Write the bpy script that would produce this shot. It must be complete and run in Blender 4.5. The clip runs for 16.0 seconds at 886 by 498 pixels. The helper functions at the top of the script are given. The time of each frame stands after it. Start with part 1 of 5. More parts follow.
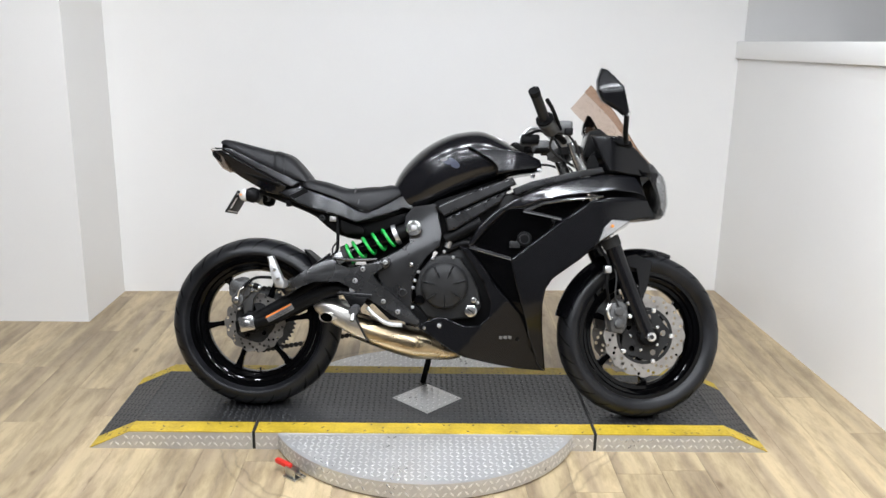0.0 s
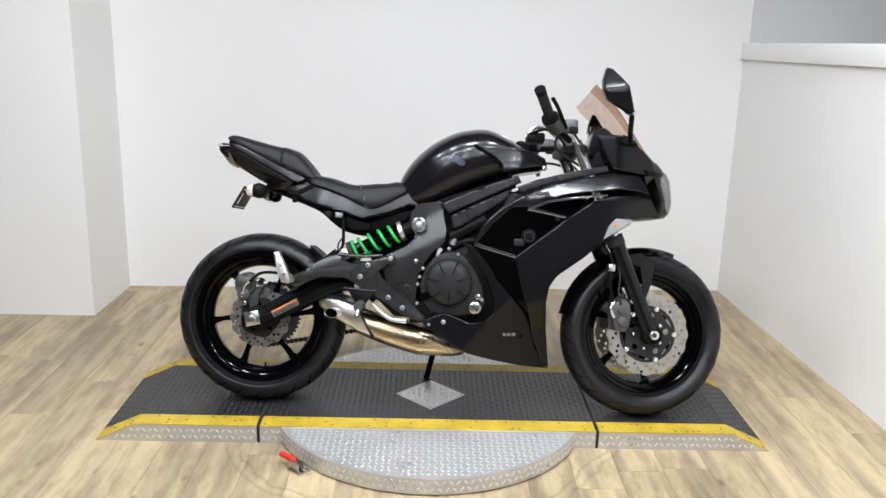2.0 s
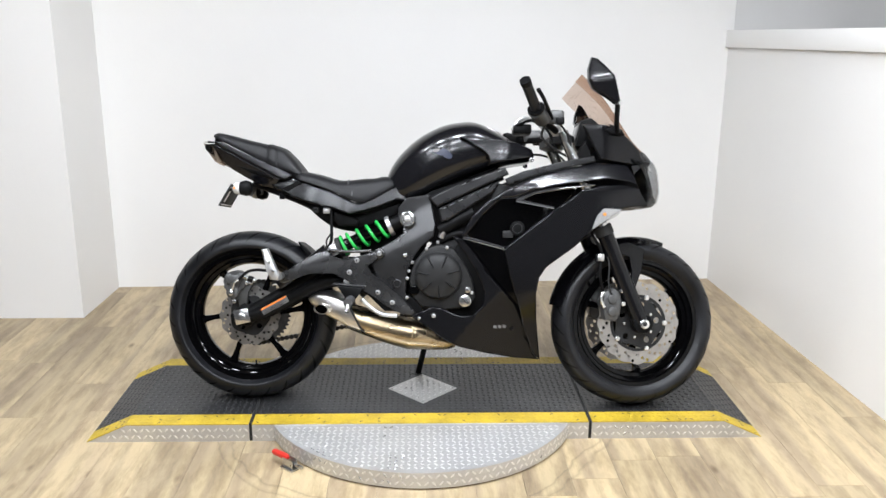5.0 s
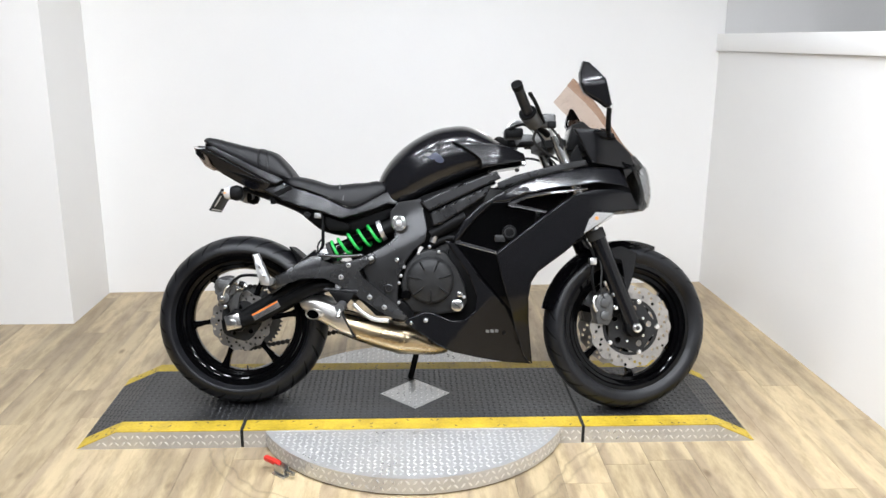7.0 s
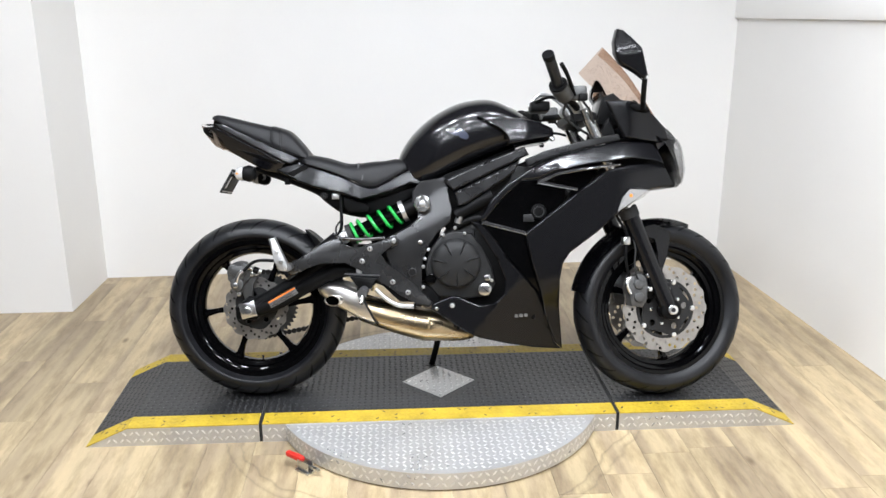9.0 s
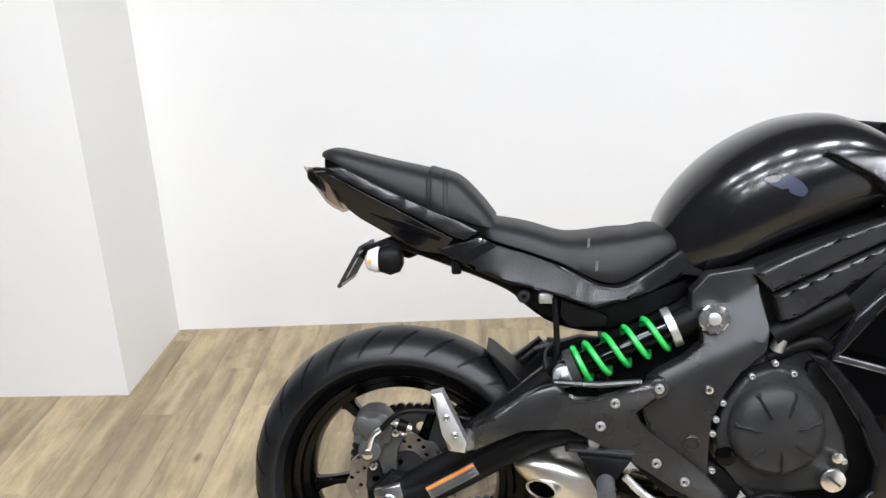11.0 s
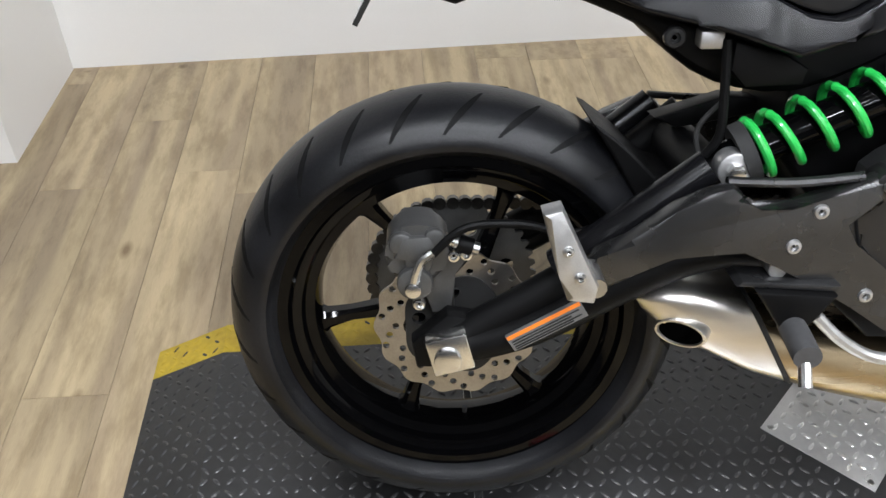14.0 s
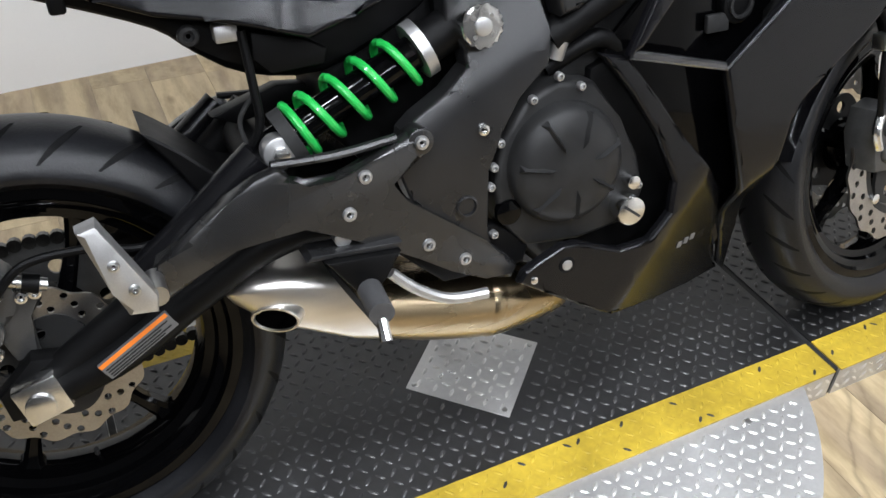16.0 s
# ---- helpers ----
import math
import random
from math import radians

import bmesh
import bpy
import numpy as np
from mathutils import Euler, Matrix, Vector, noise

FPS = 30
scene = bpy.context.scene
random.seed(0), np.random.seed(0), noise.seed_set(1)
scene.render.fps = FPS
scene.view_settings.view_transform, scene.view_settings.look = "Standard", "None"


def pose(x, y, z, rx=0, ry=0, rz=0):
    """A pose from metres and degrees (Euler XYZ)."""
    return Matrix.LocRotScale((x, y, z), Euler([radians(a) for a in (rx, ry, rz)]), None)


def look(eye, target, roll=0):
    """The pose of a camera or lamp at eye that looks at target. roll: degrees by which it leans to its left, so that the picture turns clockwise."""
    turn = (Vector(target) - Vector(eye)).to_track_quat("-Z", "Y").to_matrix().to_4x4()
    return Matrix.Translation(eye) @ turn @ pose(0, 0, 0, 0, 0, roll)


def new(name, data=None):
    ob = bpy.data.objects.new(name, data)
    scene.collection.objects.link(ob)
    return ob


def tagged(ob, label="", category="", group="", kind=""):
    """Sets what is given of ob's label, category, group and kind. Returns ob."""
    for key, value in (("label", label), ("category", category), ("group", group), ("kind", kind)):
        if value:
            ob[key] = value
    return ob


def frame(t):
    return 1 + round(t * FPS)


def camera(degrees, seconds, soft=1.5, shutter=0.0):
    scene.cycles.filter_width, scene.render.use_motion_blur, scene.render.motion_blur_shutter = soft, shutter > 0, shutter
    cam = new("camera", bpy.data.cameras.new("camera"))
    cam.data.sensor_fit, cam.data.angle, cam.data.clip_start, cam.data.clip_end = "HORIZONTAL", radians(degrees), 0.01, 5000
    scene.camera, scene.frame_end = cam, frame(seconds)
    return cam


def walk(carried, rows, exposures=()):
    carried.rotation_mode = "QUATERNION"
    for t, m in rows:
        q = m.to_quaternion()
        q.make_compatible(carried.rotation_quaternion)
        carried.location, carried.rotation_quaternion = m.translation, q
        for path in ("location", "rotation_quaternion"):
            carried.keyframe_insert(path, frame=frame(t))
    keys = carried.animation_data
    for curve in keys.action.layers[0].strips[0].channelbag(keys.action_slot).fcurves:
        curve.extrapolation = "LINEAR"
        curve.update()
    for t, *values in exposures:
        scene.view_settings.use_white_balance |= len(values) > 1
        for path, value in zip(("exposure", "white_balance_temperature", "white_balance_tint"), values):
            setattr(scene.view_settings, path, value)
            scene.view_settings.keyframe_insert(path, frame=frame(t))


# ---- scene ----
cam = camera(54.5, 16.0)
PATH = [
    (0, (-0.001, -2.612, 1.415), (0.048, -0.682, 0.894), 1.1),
    (0.5, (-0.005, -2.615, 1.413), (0.038, -0.685, 0.891), 1.3),
    (1, (-0.007, -2.621, 1.411), (0.028, -0.69, 0.891), 1.3),
    (1.5, (-0.008, -2.624, 1.418), (0.034, -0.693, 0.899), 1.6),
    (2, (-0.009, -2.631, 1.412), (0.034, -0.701, 0.889), 1.6),
    (2.5, (-0.008, -2.635, 1.411), (0.035, -0.706, 0.884), 1.3),
    (3, (-0.006, -2.631, 1.405), (0.025, -0.71, 0.848), 1.4),
    (3.5, (-0.005, -2.63, 1.403), (0.036, -0.709, 0.851), 1.1),
    (6, (0.0, -2.623, 1.409), (0.069, -0.695, 0.881), 0.5),
    (6.5, (-0.001, -2.62, 1.411), (0.073, -0.692, 0.883), 0.6),
    (7, (0.0, -2.618, 1.405), (0.082, -0.69, 0.88), 0.4),
    (7.5, (0.002, -2.612, 1.409), (0.081, -0.685, 0.879), 0.6),
    (8, (0.001, -2.601, 1.412), (0.074, -0.674, 0.881), 0.5),
    (8.5, (-0.012, -2.57, 1.402), (0.053, -0.652, 0.837), 1.1),
    (9, (-0.128, -2.459, 1.386), (-0.011, -0.549, 0.804), -0.1),
    (9.5, (-0.175, -2.180, 1.355), (-0.199, -0.285, 0.716), -2.1),
    (9.7, (-0.200, -2.031, 1.365), (-0.365, -0.130, 0.764), -1.9),
    (11.8, (-0.555, -0.694, 1.373), (-0.443, 1.151, 0.608), -3.1),
    (12, (-0.587, -0.622, 1.388), (-0.402, 1.226, 0.645), -3.2),
    (12.5, (-0.644, -0.527, 1.343), (-0.525, 1.285, 0.505), -1.2),
    (13, (-0.64, -0.501, 1.285), (-0.551, 1.23, 0.287), -1.1),
    (13.5, (-0.649, -0.504, 1.212), (-0.593, 1.127, 0.055), -1.7),
    (14, (-0.653, -0.518, 1.155), (-0.563, 1.01, -0.131), -0.6),
    (14.5, (-0.651, -0.539, 1.123), (-0.534, 0.916, -0.244), -0.5),
    (15, (-0.624, -0.547, 1.129), (-0.374, 0.934, -0.192), -1.1),
    (15.5, (-0.577, -0.567, 1.143), (-0.039, 0.866, -0.144), 2.3),
    (16, (-0.485, -0.584, 1.149), (0.207, 0.804, -0.114), 1.4),
]
EXPOSURE = [(0, 0.30, 6400, 10), (2.0, 0.30, 6390, 10), (3.5, 0.33, 6390, 10), (6.0, 0.52, 6390, 10), (9.5, 0.52, 6390, 10), (12.0, 0.55, 6450, 10),
            (12.5, 0.53, 6480, 10), (13.5, 0.32, 6500, 10), (14.5, 0.22, 6430, 10), (16.0, 0.11, 6380, 10)]
walk(cam, [(t, look(eye, target, roll)) for t, eye, target, roll in PATH], EXPOSURE)

# ---- world and lamps ----
world = bpy.data.worlds.new("world")
scene.world = world
world.use_nodes = True
world.node_tree.nodes["Background"].inputs[0].default_value = (0.9, 0.95, 1.0, 1)
world.node_tree.nodes["Background"].inputs[1].default_value = 0.02
CEILING = 2.75
LAMP_ROWS = [(lx, ly) for ly in (-0.35, -1.5, -2.8) for lx in (-1.45, -0.75, -0.05, 0.65, 1.3)]
for lx, ly in LAMP_ROWS:
    lamp = bpy.data.lights.new("led_panel_light", "AREA")
    lamp.shape, lamp.size, lamp.energy = "SQUARE", 0.2, 11.0
    lamp.color = (0.90, 0.935, 1.0)
    ob = new("led_panel_light", lamp)
    ob.matrix_world = pose(lx, ly, CEILING - 0.032)


# ---- materials ----
def material(name, colour, rough=0.5, metal=0.0, vary=0.12, scale=12.0, fine=180.0, bump=0.15, bump_dist=0.0006,
             coat=0.0, spec=0.5, rough_vary=0.1, per_object=0.0, stretch=(1, 1, 1)):
    """Principled surface with variation at two scales, roughness wear and fine relief."""
    m = bpy.data.materials.new(name)
    m.use_nodes = True
    t = m.node_tree
    b = t.nodes["Principled BSDF"]
    b.inputs["Metallic"].default_value = metal
    b.inputs["Coat Weight"].default_value = coat
    b.inputs["Coat Roughness"].default_value = 0.06
    b.inputs["Specular IOR Level"].default_value = spec
    co = t.nodes.new("ShaderNodeTexCoord")
    mp = t.nodes.new("ShaderNodeMapping")
    mp.inputs["Scale"].default_value = stretch
    t.links.new(co.outputs["Object"], mp.inputs[0])
    n1 = t.nodes.new("ShaderNodeTexNoise")
    n1.inputs["Scale"].default_value, n1.inputs["Detail"].default_value = scale, 5
    n2 = t.nodes.new("ShaderNodeTexNoise")
    n2.inputs["Scale"].default_value, n2.inputs["Detail"].default_value = fine, 3
    for n in (n1, n2):
        t.links.new(mp.outputs[0], n.inputs["Vector"])
    mix = t.nodes.new("ShaderNodeMath")
    mix.operation = "MULTIPLY_ADD"
    mix.inputs[1].default_value = 0.65
    t.links.new(n1.outputs["Fac"], mix.inputs[0])
    half = t.nodes.new("ShaderNodeMath")
    half.operation = "MULTIPLY"
    half.inputs[1].default_value = 0.35
    t.links.new(n2.outputs["Fac"], half.inputs[0])
    t.links.new(half.outputs[0], mix.inputs[2])
    ramp = t.nodes.new("ShaderNodeValToRGB")
    lo, hi = 1 - vary, 1 + vary
    ramp.color_ramp.elements[0].position, ramp.color_ramp.elements[1].position = 0.3, 0.7
    ramp.color_ramp.elements[0].color = (*[min(1, c * lo) for c in colour], 1)
    ramp.color_ramp.elements[1].color = (*[min(1, c * hi) for c in colour], 1)
    t.links.new(mix.outputs[0], ramp.inputs[0])
    out = ramp.outputs[0]
    if per_object:
        info = t.nodes.new("ShaderNodeObjectInfo")
        rng = t.nodes.new("ShaderNodeMapRange")
        rng.inputs["To Min"].default_value, rng.inputs["To Max"].default_value = 1 - per_object, 1 + per_object
        t.links.new(info.outputs["Random"], rng.inputs["Value"])
        hsv = t.nodes.new("ShaderNodeHueSaturation")
        t.links.new(rng.outputs[0], hsv.inputs["Value"])
        t.links.new(out, hsv.inputs["Color"])
        out = hsv.outputs[0]
    t.links.new(out, b.inputs["Base Color"])
    r = t.nodes.new("ShaderNodeMapRange")
    r.inputs["To Min"].default_value, r.inputs["To Max"].default_value = max(0.02, rough - rough_vary), min(1, rough + rough_vary)
    t.links.new(n1.outputs["Fac"], r.inputs["Value"])
    t.links.new(r.outputs[0], b.inputs["Roughness"])
    if bump:
        bp = t.nodes.new("ShaderNodeBump")
        bp.inputs["Strength"].default_value, bp.inputs["Distance"].default_value = bump, bump_dist
        t.links.new(n2.outputs["Fac"], bp.inputs["Height"])
        t.links.new(bp.outputs[0], b.inputs["Normal"])
    return m


def plank_material():
    """Pale oak-look vinyl plank: long grain along y, dark weathered streaks, a tone of its own for each plank."""
    m = material("oak_vinyl", (0.485, 0.393, 0.258), 0.40, vary=0.14, scale=3.0, fine=60, bump=0.12, per_object=0.14, stretch=(9, 0.8, 1))
    t = m.node_tree
    b = t.nodes["Principled BSDF"]
    src = b.inputs["Base Color"].links[0].from_socket
    info = t.nodes.new("ShaderNodeObjectInfo")
    co = t.nodes.new("ShaderNodeTexCoord")
    add = t.nodes.new("ShaderNodeVectorMath")
    add.operation = "MULTIPLY_ADD"
    add.inputs[1].default_value = (40, 40, 40)
    t.links.new(info.outputs["Random"], add.inputs[0])
    t.links.new(co.outputs["Object"], add.inputs[2])
    mp = t.nodes.new("ShaderNodeMapping")
    mp.inputs["Scale"].default_value = (17, 3.4, 1)
    t.links.new(add.outputs[0], mp.inputs[0])
    n = t.nodes.new("ShaderNodeTexNoise")
    n.inputs["Scale"].default_value, n.inputs["Detail"].default_value, n.inputs["Roughness"].default_value = 1.6, 8, 0.68
    t.links.new(mp.outputs[0], n.inputs["Vector"])
    ramp = t.nodes.new("ShaderNodeValToRGB")
    ramp.color_ramp.elements[0].position, ramp.color_ramp.elements[0].color = 0.36, (0.36, 0.31, 0.25, 1)
    ramp.color_ramp.elements[1].position, ramp.color_ramp.elements[1].color = 0.56, (1, 1, 1, 1)
    t.links.new(n.outputs["Fac"], ramp.inputs[0])
    mul = t.nodes.new("ShaderNodeMix")
    mul.data_type, mul.blend_type = "RGBA", "MULTIPLY"
    mul.inputs["Factor"].default_value = 0.48
    t.links.new(src, mul.inputs[6])
    t.links.new(ramp.outputs[0], mul.inputs[7])
    # printed strips within each plank, some grey, some yellow
    mp2 = t.nodes.new("ShaderNodeMapping")
    mp2.inputs["Scale"].default_value = (15, 0.9, 1)
    t.links.new(add.outputs[0], mp2.inputs[0])
    strip = t.nodes.new("ShaderNodeTexNoise")
    strip.inputs["Scale"].default_value, strip.inputs["Detail"].default_value = 1.0, 2
    t.links.new(mp2.outputs[0], strip.inputs["Vector"])
    tone = t.nodes.new("ShaderNodeValToRGB")
    tone.color_ramp.elements[0].position, tone.color_ramp.elements[0].color = 0.38, (0.66, 0.62, 0.60, 1)
    tone.color_ramp.elements[1].position, tone.color_ramp.elements[1].color = 0.60, (1.0, 0.97, 0.88, 1)
    t.links.new(strip.outputs["Fac"], tone.inputs[0])
    # small dark knots
    mp3 = t.nodes.new("ShaderNodeMapping")
    mp3.inputs["Scale"].default_value = (7, 3.2, 1)
    t.links.new(add.outputs[0], mp3.inputs[0])
    knot = t.nodes.new("ShaderNodeTexVoronoi")
    knot.inputs["Scale"].default_value = 1.0
    t.links.new(mp3.outputs[0], knot.inputs["Vector"])
    dark = t.nodes.new("ShaderNodeValToRGB")
    dark.color_ramp.elements[0].position, dark.color_ramp.elements[0].color = 0.03, (0.38, 0.32, 0.26, 1)
    dark.color_ramp.elements[1].position, dark.color_ramp.elements[1].color = 0.11, (1, 1, 1, 1)
    t.links.new(knot.outputs["Distance"], dark.inputs[0])
    strips, knots = t.nodes.new("ShaderNodeMix"), t.nodes.new("ShaderNodeMix")
    for node in (strips, knots):
        node.data_type, node.blend_type = "RGBA", "MULTIPLY"
        node.inputs["Factor"].default_value = 0.9
    t.links.new(mul.outputs[2], strips.inputs[6])
    t.links.new(tone.outputs[0], strips.inputs[7])
    t.links.new(strips.outputs[2], knots.inputs[6])
    t.links.new(dark.outputs[0], knots.inputs[7])
    # a scraped ring where the turntable's feet have dragged
    geo = t.nodes.new("ShaderNodeNewGeometry")
    sub = t.nodes.new("ShaderNodeVectorMath")
    sub.operation = "SUBTRACT"
    sub.inputs[1].default_value = (0.02, 0.265, -0.01)
    t.links.new(geo.outputs["Position"], sub.inputs[0])
    ln = t.nodes.new("ShaderNodeVectorMath")
    ln.operation = "LENGTH"
    t.links.new(sub.outputs[0], ln.inputs[0])
    wob = t.nodes.new("ShaderNodeTexNoise")
    wob.inputs["Scale"].default_value, wob.inputs["Detail"].default_value = 2.6, 6
    t.links.new(geo.outputs["Position"], wob.inputs["Vector"])
    mad = t.nodes.new("ShaderNodeMath")
    mad.operation, mad.inputs[1].default_value = "MULTIPLY_ADD", 0.22
    t.links.new(wob.outputs["Fac"], mad.inputs[0])
    t.links.new(ln.outputs["Value"], mad.inputs[2])
    band = t.nodes.new("ShaderNodeValToRGB")
    e = band.color_ramp.elements
    e[0].position, e[0].color = 0.775, (1, 1, 1, 1)
    e[1].position, e[1].color = 0.83, (1, 1, 1, 1)
    for pos, c in ((0.780, 0.55), (0.786, 0.92), (0.80, 1.06), (0.815, 0.9), (0.820, 0.66)):
        k = e.new(pos)
        k.color = (c, c, c, 1)
    t.links.new(mad.outputs[0], band.inputs[0])
    scr = t.nodes.new("ShaderNodeMix")
    scr.data_type, scr.blend_type = "RGBA", "MULTIPLY"
    scr.inputs["Factor"].default_value = 0.8
    t.links.new(knots.outputs[2], scr.inputs[6])
    t.links.new(band.outputs[0], scr.inputs[7])
    t.links.new(scr.outputs[2], b.inputs["Base Color"])
    return m


def emitter(name, colour, strength):
    m = bpy.data.materials.new(name)
    m.use_nodes = True
    b = m.node_tree.nodes["Principled BSDF"]
    b.inputs["Base Color"].default_value = (*colour, 1)
    b.inputs["Emission Color"].default_value = (*colour, 1)
    b.inputs["Emission Strength"].default_value = strength
    return m


WALL = material("white_wall_paint", (0.82, 0.81, 0.79), 0.75, vary=0.025, scale=1.3, fine=260, bump=0.12, spec=0.3)
# ceiling out of view, its dark tone chosen to cut fill light
CEIL = material("unseen_ceiling_paint", (0.16, 0.16, 0.16), 0.85, vary=0.05, scale=2, fine=120)
# for walls out of view, dark so that black parts reflect little
UNSEEN_WALL = material("unseen_dark_wall_paint", (0.07, 0.07, 0.072), 0.8, vary=0.08, scale=1.5, fine=200)
PLANK = plank_material()
# walls above the ledge: their shade is put into the paint as grey
UPPER = material("shade_grey_wall_paint", (0.62, 0.61, 0.595), 0.75, vary=0.04, scale=1.3, fine=260, bump=0.12, spec=0.3)
UNDER = material("floor_joint", (0.24, 0.195, 0.14), 0.8)
LUG = material("worn_tread_lug", (0.042, 0.042, 0.043), 0.32, vary=0.6, scale=5, fine=60, bump=0.2, spec=0.65)
TREAD = material("black_tread", (0.0125, 0.0125, 0.013), 0.42, vary=0.8, scale=4, fine=90, bump=0.3, rough_vary=0.14, spec=0.85)
YELLOW = material("yellow_paint", (0.49, 0.345, 0.028), 0.5, vary=0.3, scale=14, fine=90, bump=0.3)
ALU = material("aluminium_tread_plate", (0.58, 0.575, 0.565), 0.40, 0.65, vary=0.12, scale=6, fine=120, bump=0.2, rough_vary=0.12)
BRIGHT = material("worn_bright_lug", (0.80, 0.795, 0.78), 0.30, 0.7, vary=0.1, scale=9)
STEEL = material("zinc_steel", (0.55, 0.55, 0.54), 0.3, 1.0, vary=0.1)
DARK = material("dark_gap", (0.012, 0.012, 0.012), 0.8)
RED = material("red_vinyl_grip", (0.62, 0.03, 0.02), 0.4)
LED = emitter("led_diffuser", (0.93, 0.97, 1.0), 20)
LAMP_BODY = material("lamp_housing", (0.75, 0.75, 0.75), 0.4)


# ---- building helpers ----
def part(name, bm, mat, parent=None, label="", smooth=True, angle=35):
    """Links a bmesh as one mesh object, under parent where given."""
    me = bpy.data.meshes.new(name)
    bmesh.ops.recalc_face_normals(bm, faces=bm.faces)
    if smooth:
        lim = radians(angle)
        for f in bm.faces:
            f.smooth = True
        for e in bm.edges:
            if len(e.link_faces) == 2 and e.calc_face_angle(0) > lim:
                e.smooth = False
    bm.to_mesh(me)
    bm.free()
    me.materials.append(mat)
    ob = new(name, me)
    if parent:
        ob.parent = parent
    return tagged(ob, label) if label else ob


def thing(name, label, category, group="", m=None):
    ob = new(name)
    ob.empty_display_size = 0.1
    if m:
        ob.matrix_world = m
    return tagged(ob, label, category, group)


def box(x0, x1, y0, y1, z0, z1, bevel=0.0, bm=None):
    own = bm is None
    bm = bmesh.new() if own else bm
    r = bmesh.ops.create_cube(bm, size=1, matrix=Matrix.LocRotScale(((x0 + x1) / 2, (y0 + y1) / 2, (z0 + z1) / 2), None, (x1 - x0, y1 - y0, z1 - z0)))
    if bevel:
        es = {e for v in r["verts"] for e in v.link_edges}
        bmesh.ops.bevel(bm, geom=list(es), offset=bevel, segments=2, affect="EDGES", profile=0.5)
    return bm


def prism(outline, d0, d1, axis="y", bevel=0.0, seg=2, bm=None):
    """Extrudes a flat outline along an axis, with rounded edges."""
    bm = bm or bmesh.new()
    place = {"y": lambda a, b, d: (a, d, b), "z": lambda a, b, d: (a, b, d), "x": lambda a, b, d: (d, a, b)}[axis]
    lo = [bm.verts.new(place(a, b, d0)) for a, b in outline]
    hi = [bm.verts.new(place(a, b, d1)) for a, b in outline]
    n = len(outline)
    caps = [bm.faces.new(lo), bm.faces.new(hi[::-1])]
    for i in range(n):
        bm.faces.new((lo[i], hi[i], hi[(i + 1) % n], lo[(i + 1) % n]))
    if bevel:
        es = {e for f in caps for e in f.edges}
        bmesh.ops.bevel(bm, geom=list(es), offset=bevel, segments=seg, affect="EDGES", profile=0.5, clamp_overlap=True)
    return bm


def lugs(name, spots, mat, parent, length=0.0205, width=0.0068, height=0.0027):
    """Raised tread lugs: each spot is a centre, a normal, an along direction."""
    verts, faces = [], []
    for c, n, a in spots:
        c, n, a = Vector(c), Vector(n), Vector(a)
        s = n.cross(a)
        k = len(verts)
        ring = [a * length / 2, a * 0.2 * length + s * width / 2, -a * 0.2 * length + s * width / 2, -a * length / 2,
                -a * 0.2 * length - s * width / 2, a * 0.2 * length - s * width / 2]
        verts += [tuple(c + r - n * 0.0006) for r in ring]
        verts += [tuple(c + r * 0.5 + n * height) for r in (ring[0], ring[3])]
        faces += [(k, k + 1, k + 6), (k + 1, k + 2, k + 7, k + 6), (k + 2, k + 3, k + 7), (k + 3, k + 4, k + 7), (k + 4, k + 5, k + 6, k + 7), (k + 5, k, k + 6)]
    me = bpy.data.meshes.new(name)
    me.from_pydata(verts, [], faces)
    me.materials.append(mat)
    for p in me.polygons:
        p.use_smooth = True
    ob = new(name, me)
    ob.parent = parent
    return tagged(ob, kind="stuff")


def tread_grid(x0, x1, y0, y1, z=lambda x: 0.0, keep=lambda x, y: True, pitch=0.0205, slope=lambda x: 0.0):
    """Lug places in the usual alternating tread pattern."""
    spots = []
    nx, ny = int((x1 - x0) / pitch), int((y1 - y0) / pitch)
    for i in range(nx):
        for j in range(ny):
            x, y = x0 + (i + 0.5) * (x1 - x0) / nx, y0 + (j + 0.5) * (y1 - y0) / ny
            if keep(x, y):
                g = slope(x)
                n = Vector((-g, 0, 1)).normalized()
                d = 1 if (i + j) % 2 else -1
                a = Vector((1, d * 1.0, g)).normalized()
                spots.append(((x, y, z(x)), n, a))
    return spots


# ---- the room ----
FLOOR = -0.010


def wall(name, outline, z0, z1, label):
    ob = part(name, prism(outline, z0, z1, "z"), WALL, label=label, smooth=False)
    return tagged(ob, kind="structure", category="wall")


def right_x(y):
    return 1.611 + (1.84 - y) * 0.05


wall("wall_back", [(-1.60, 1.735), (1.63, 1.869), (1.63, 2.01), (-1.60, 1.88)], -0.05, CEILING, "plain white painted back wall with faint marks")
wall("wall_back_end", [(1.632, 1.871), (2.9, 1.873), (2.9, 2.01), (1.632, 2.01)], -0.05, CEILING, "back wall beyond the half wall with its shade painted grey")
wall("wall_column", [(-3.00, 1.258), (-1.572, 1.265), (-1.56, 1.731), (-1.62, 1.88), (-3.00, 1.88)], -0.05, CEILING, "white painted boxed-out wall corner")
wall("wall_left", [(-3.00, -4.6), (-2.86, -4.6), (-2.86, 1.256), (-3.00, 1.256)], -0.05, CEILING, "unseen side wall painted dark for dark reflections")
wall("wall_right_lower", [(right_x(1.872), 1.869), (right_x(-4.6), -4.6), (2.15, -4.6), (2.15, 1.869)], -0.05, 1.235, "white painted half-height thick wall")
wall("wall_right_upper", [(2.75, 1.869), (2.75, -4.6), (2.9, -4.6), (2.9, 1.869)], -0.05, CEILING, "wall set well back behind the half wall with its shade painted grey")
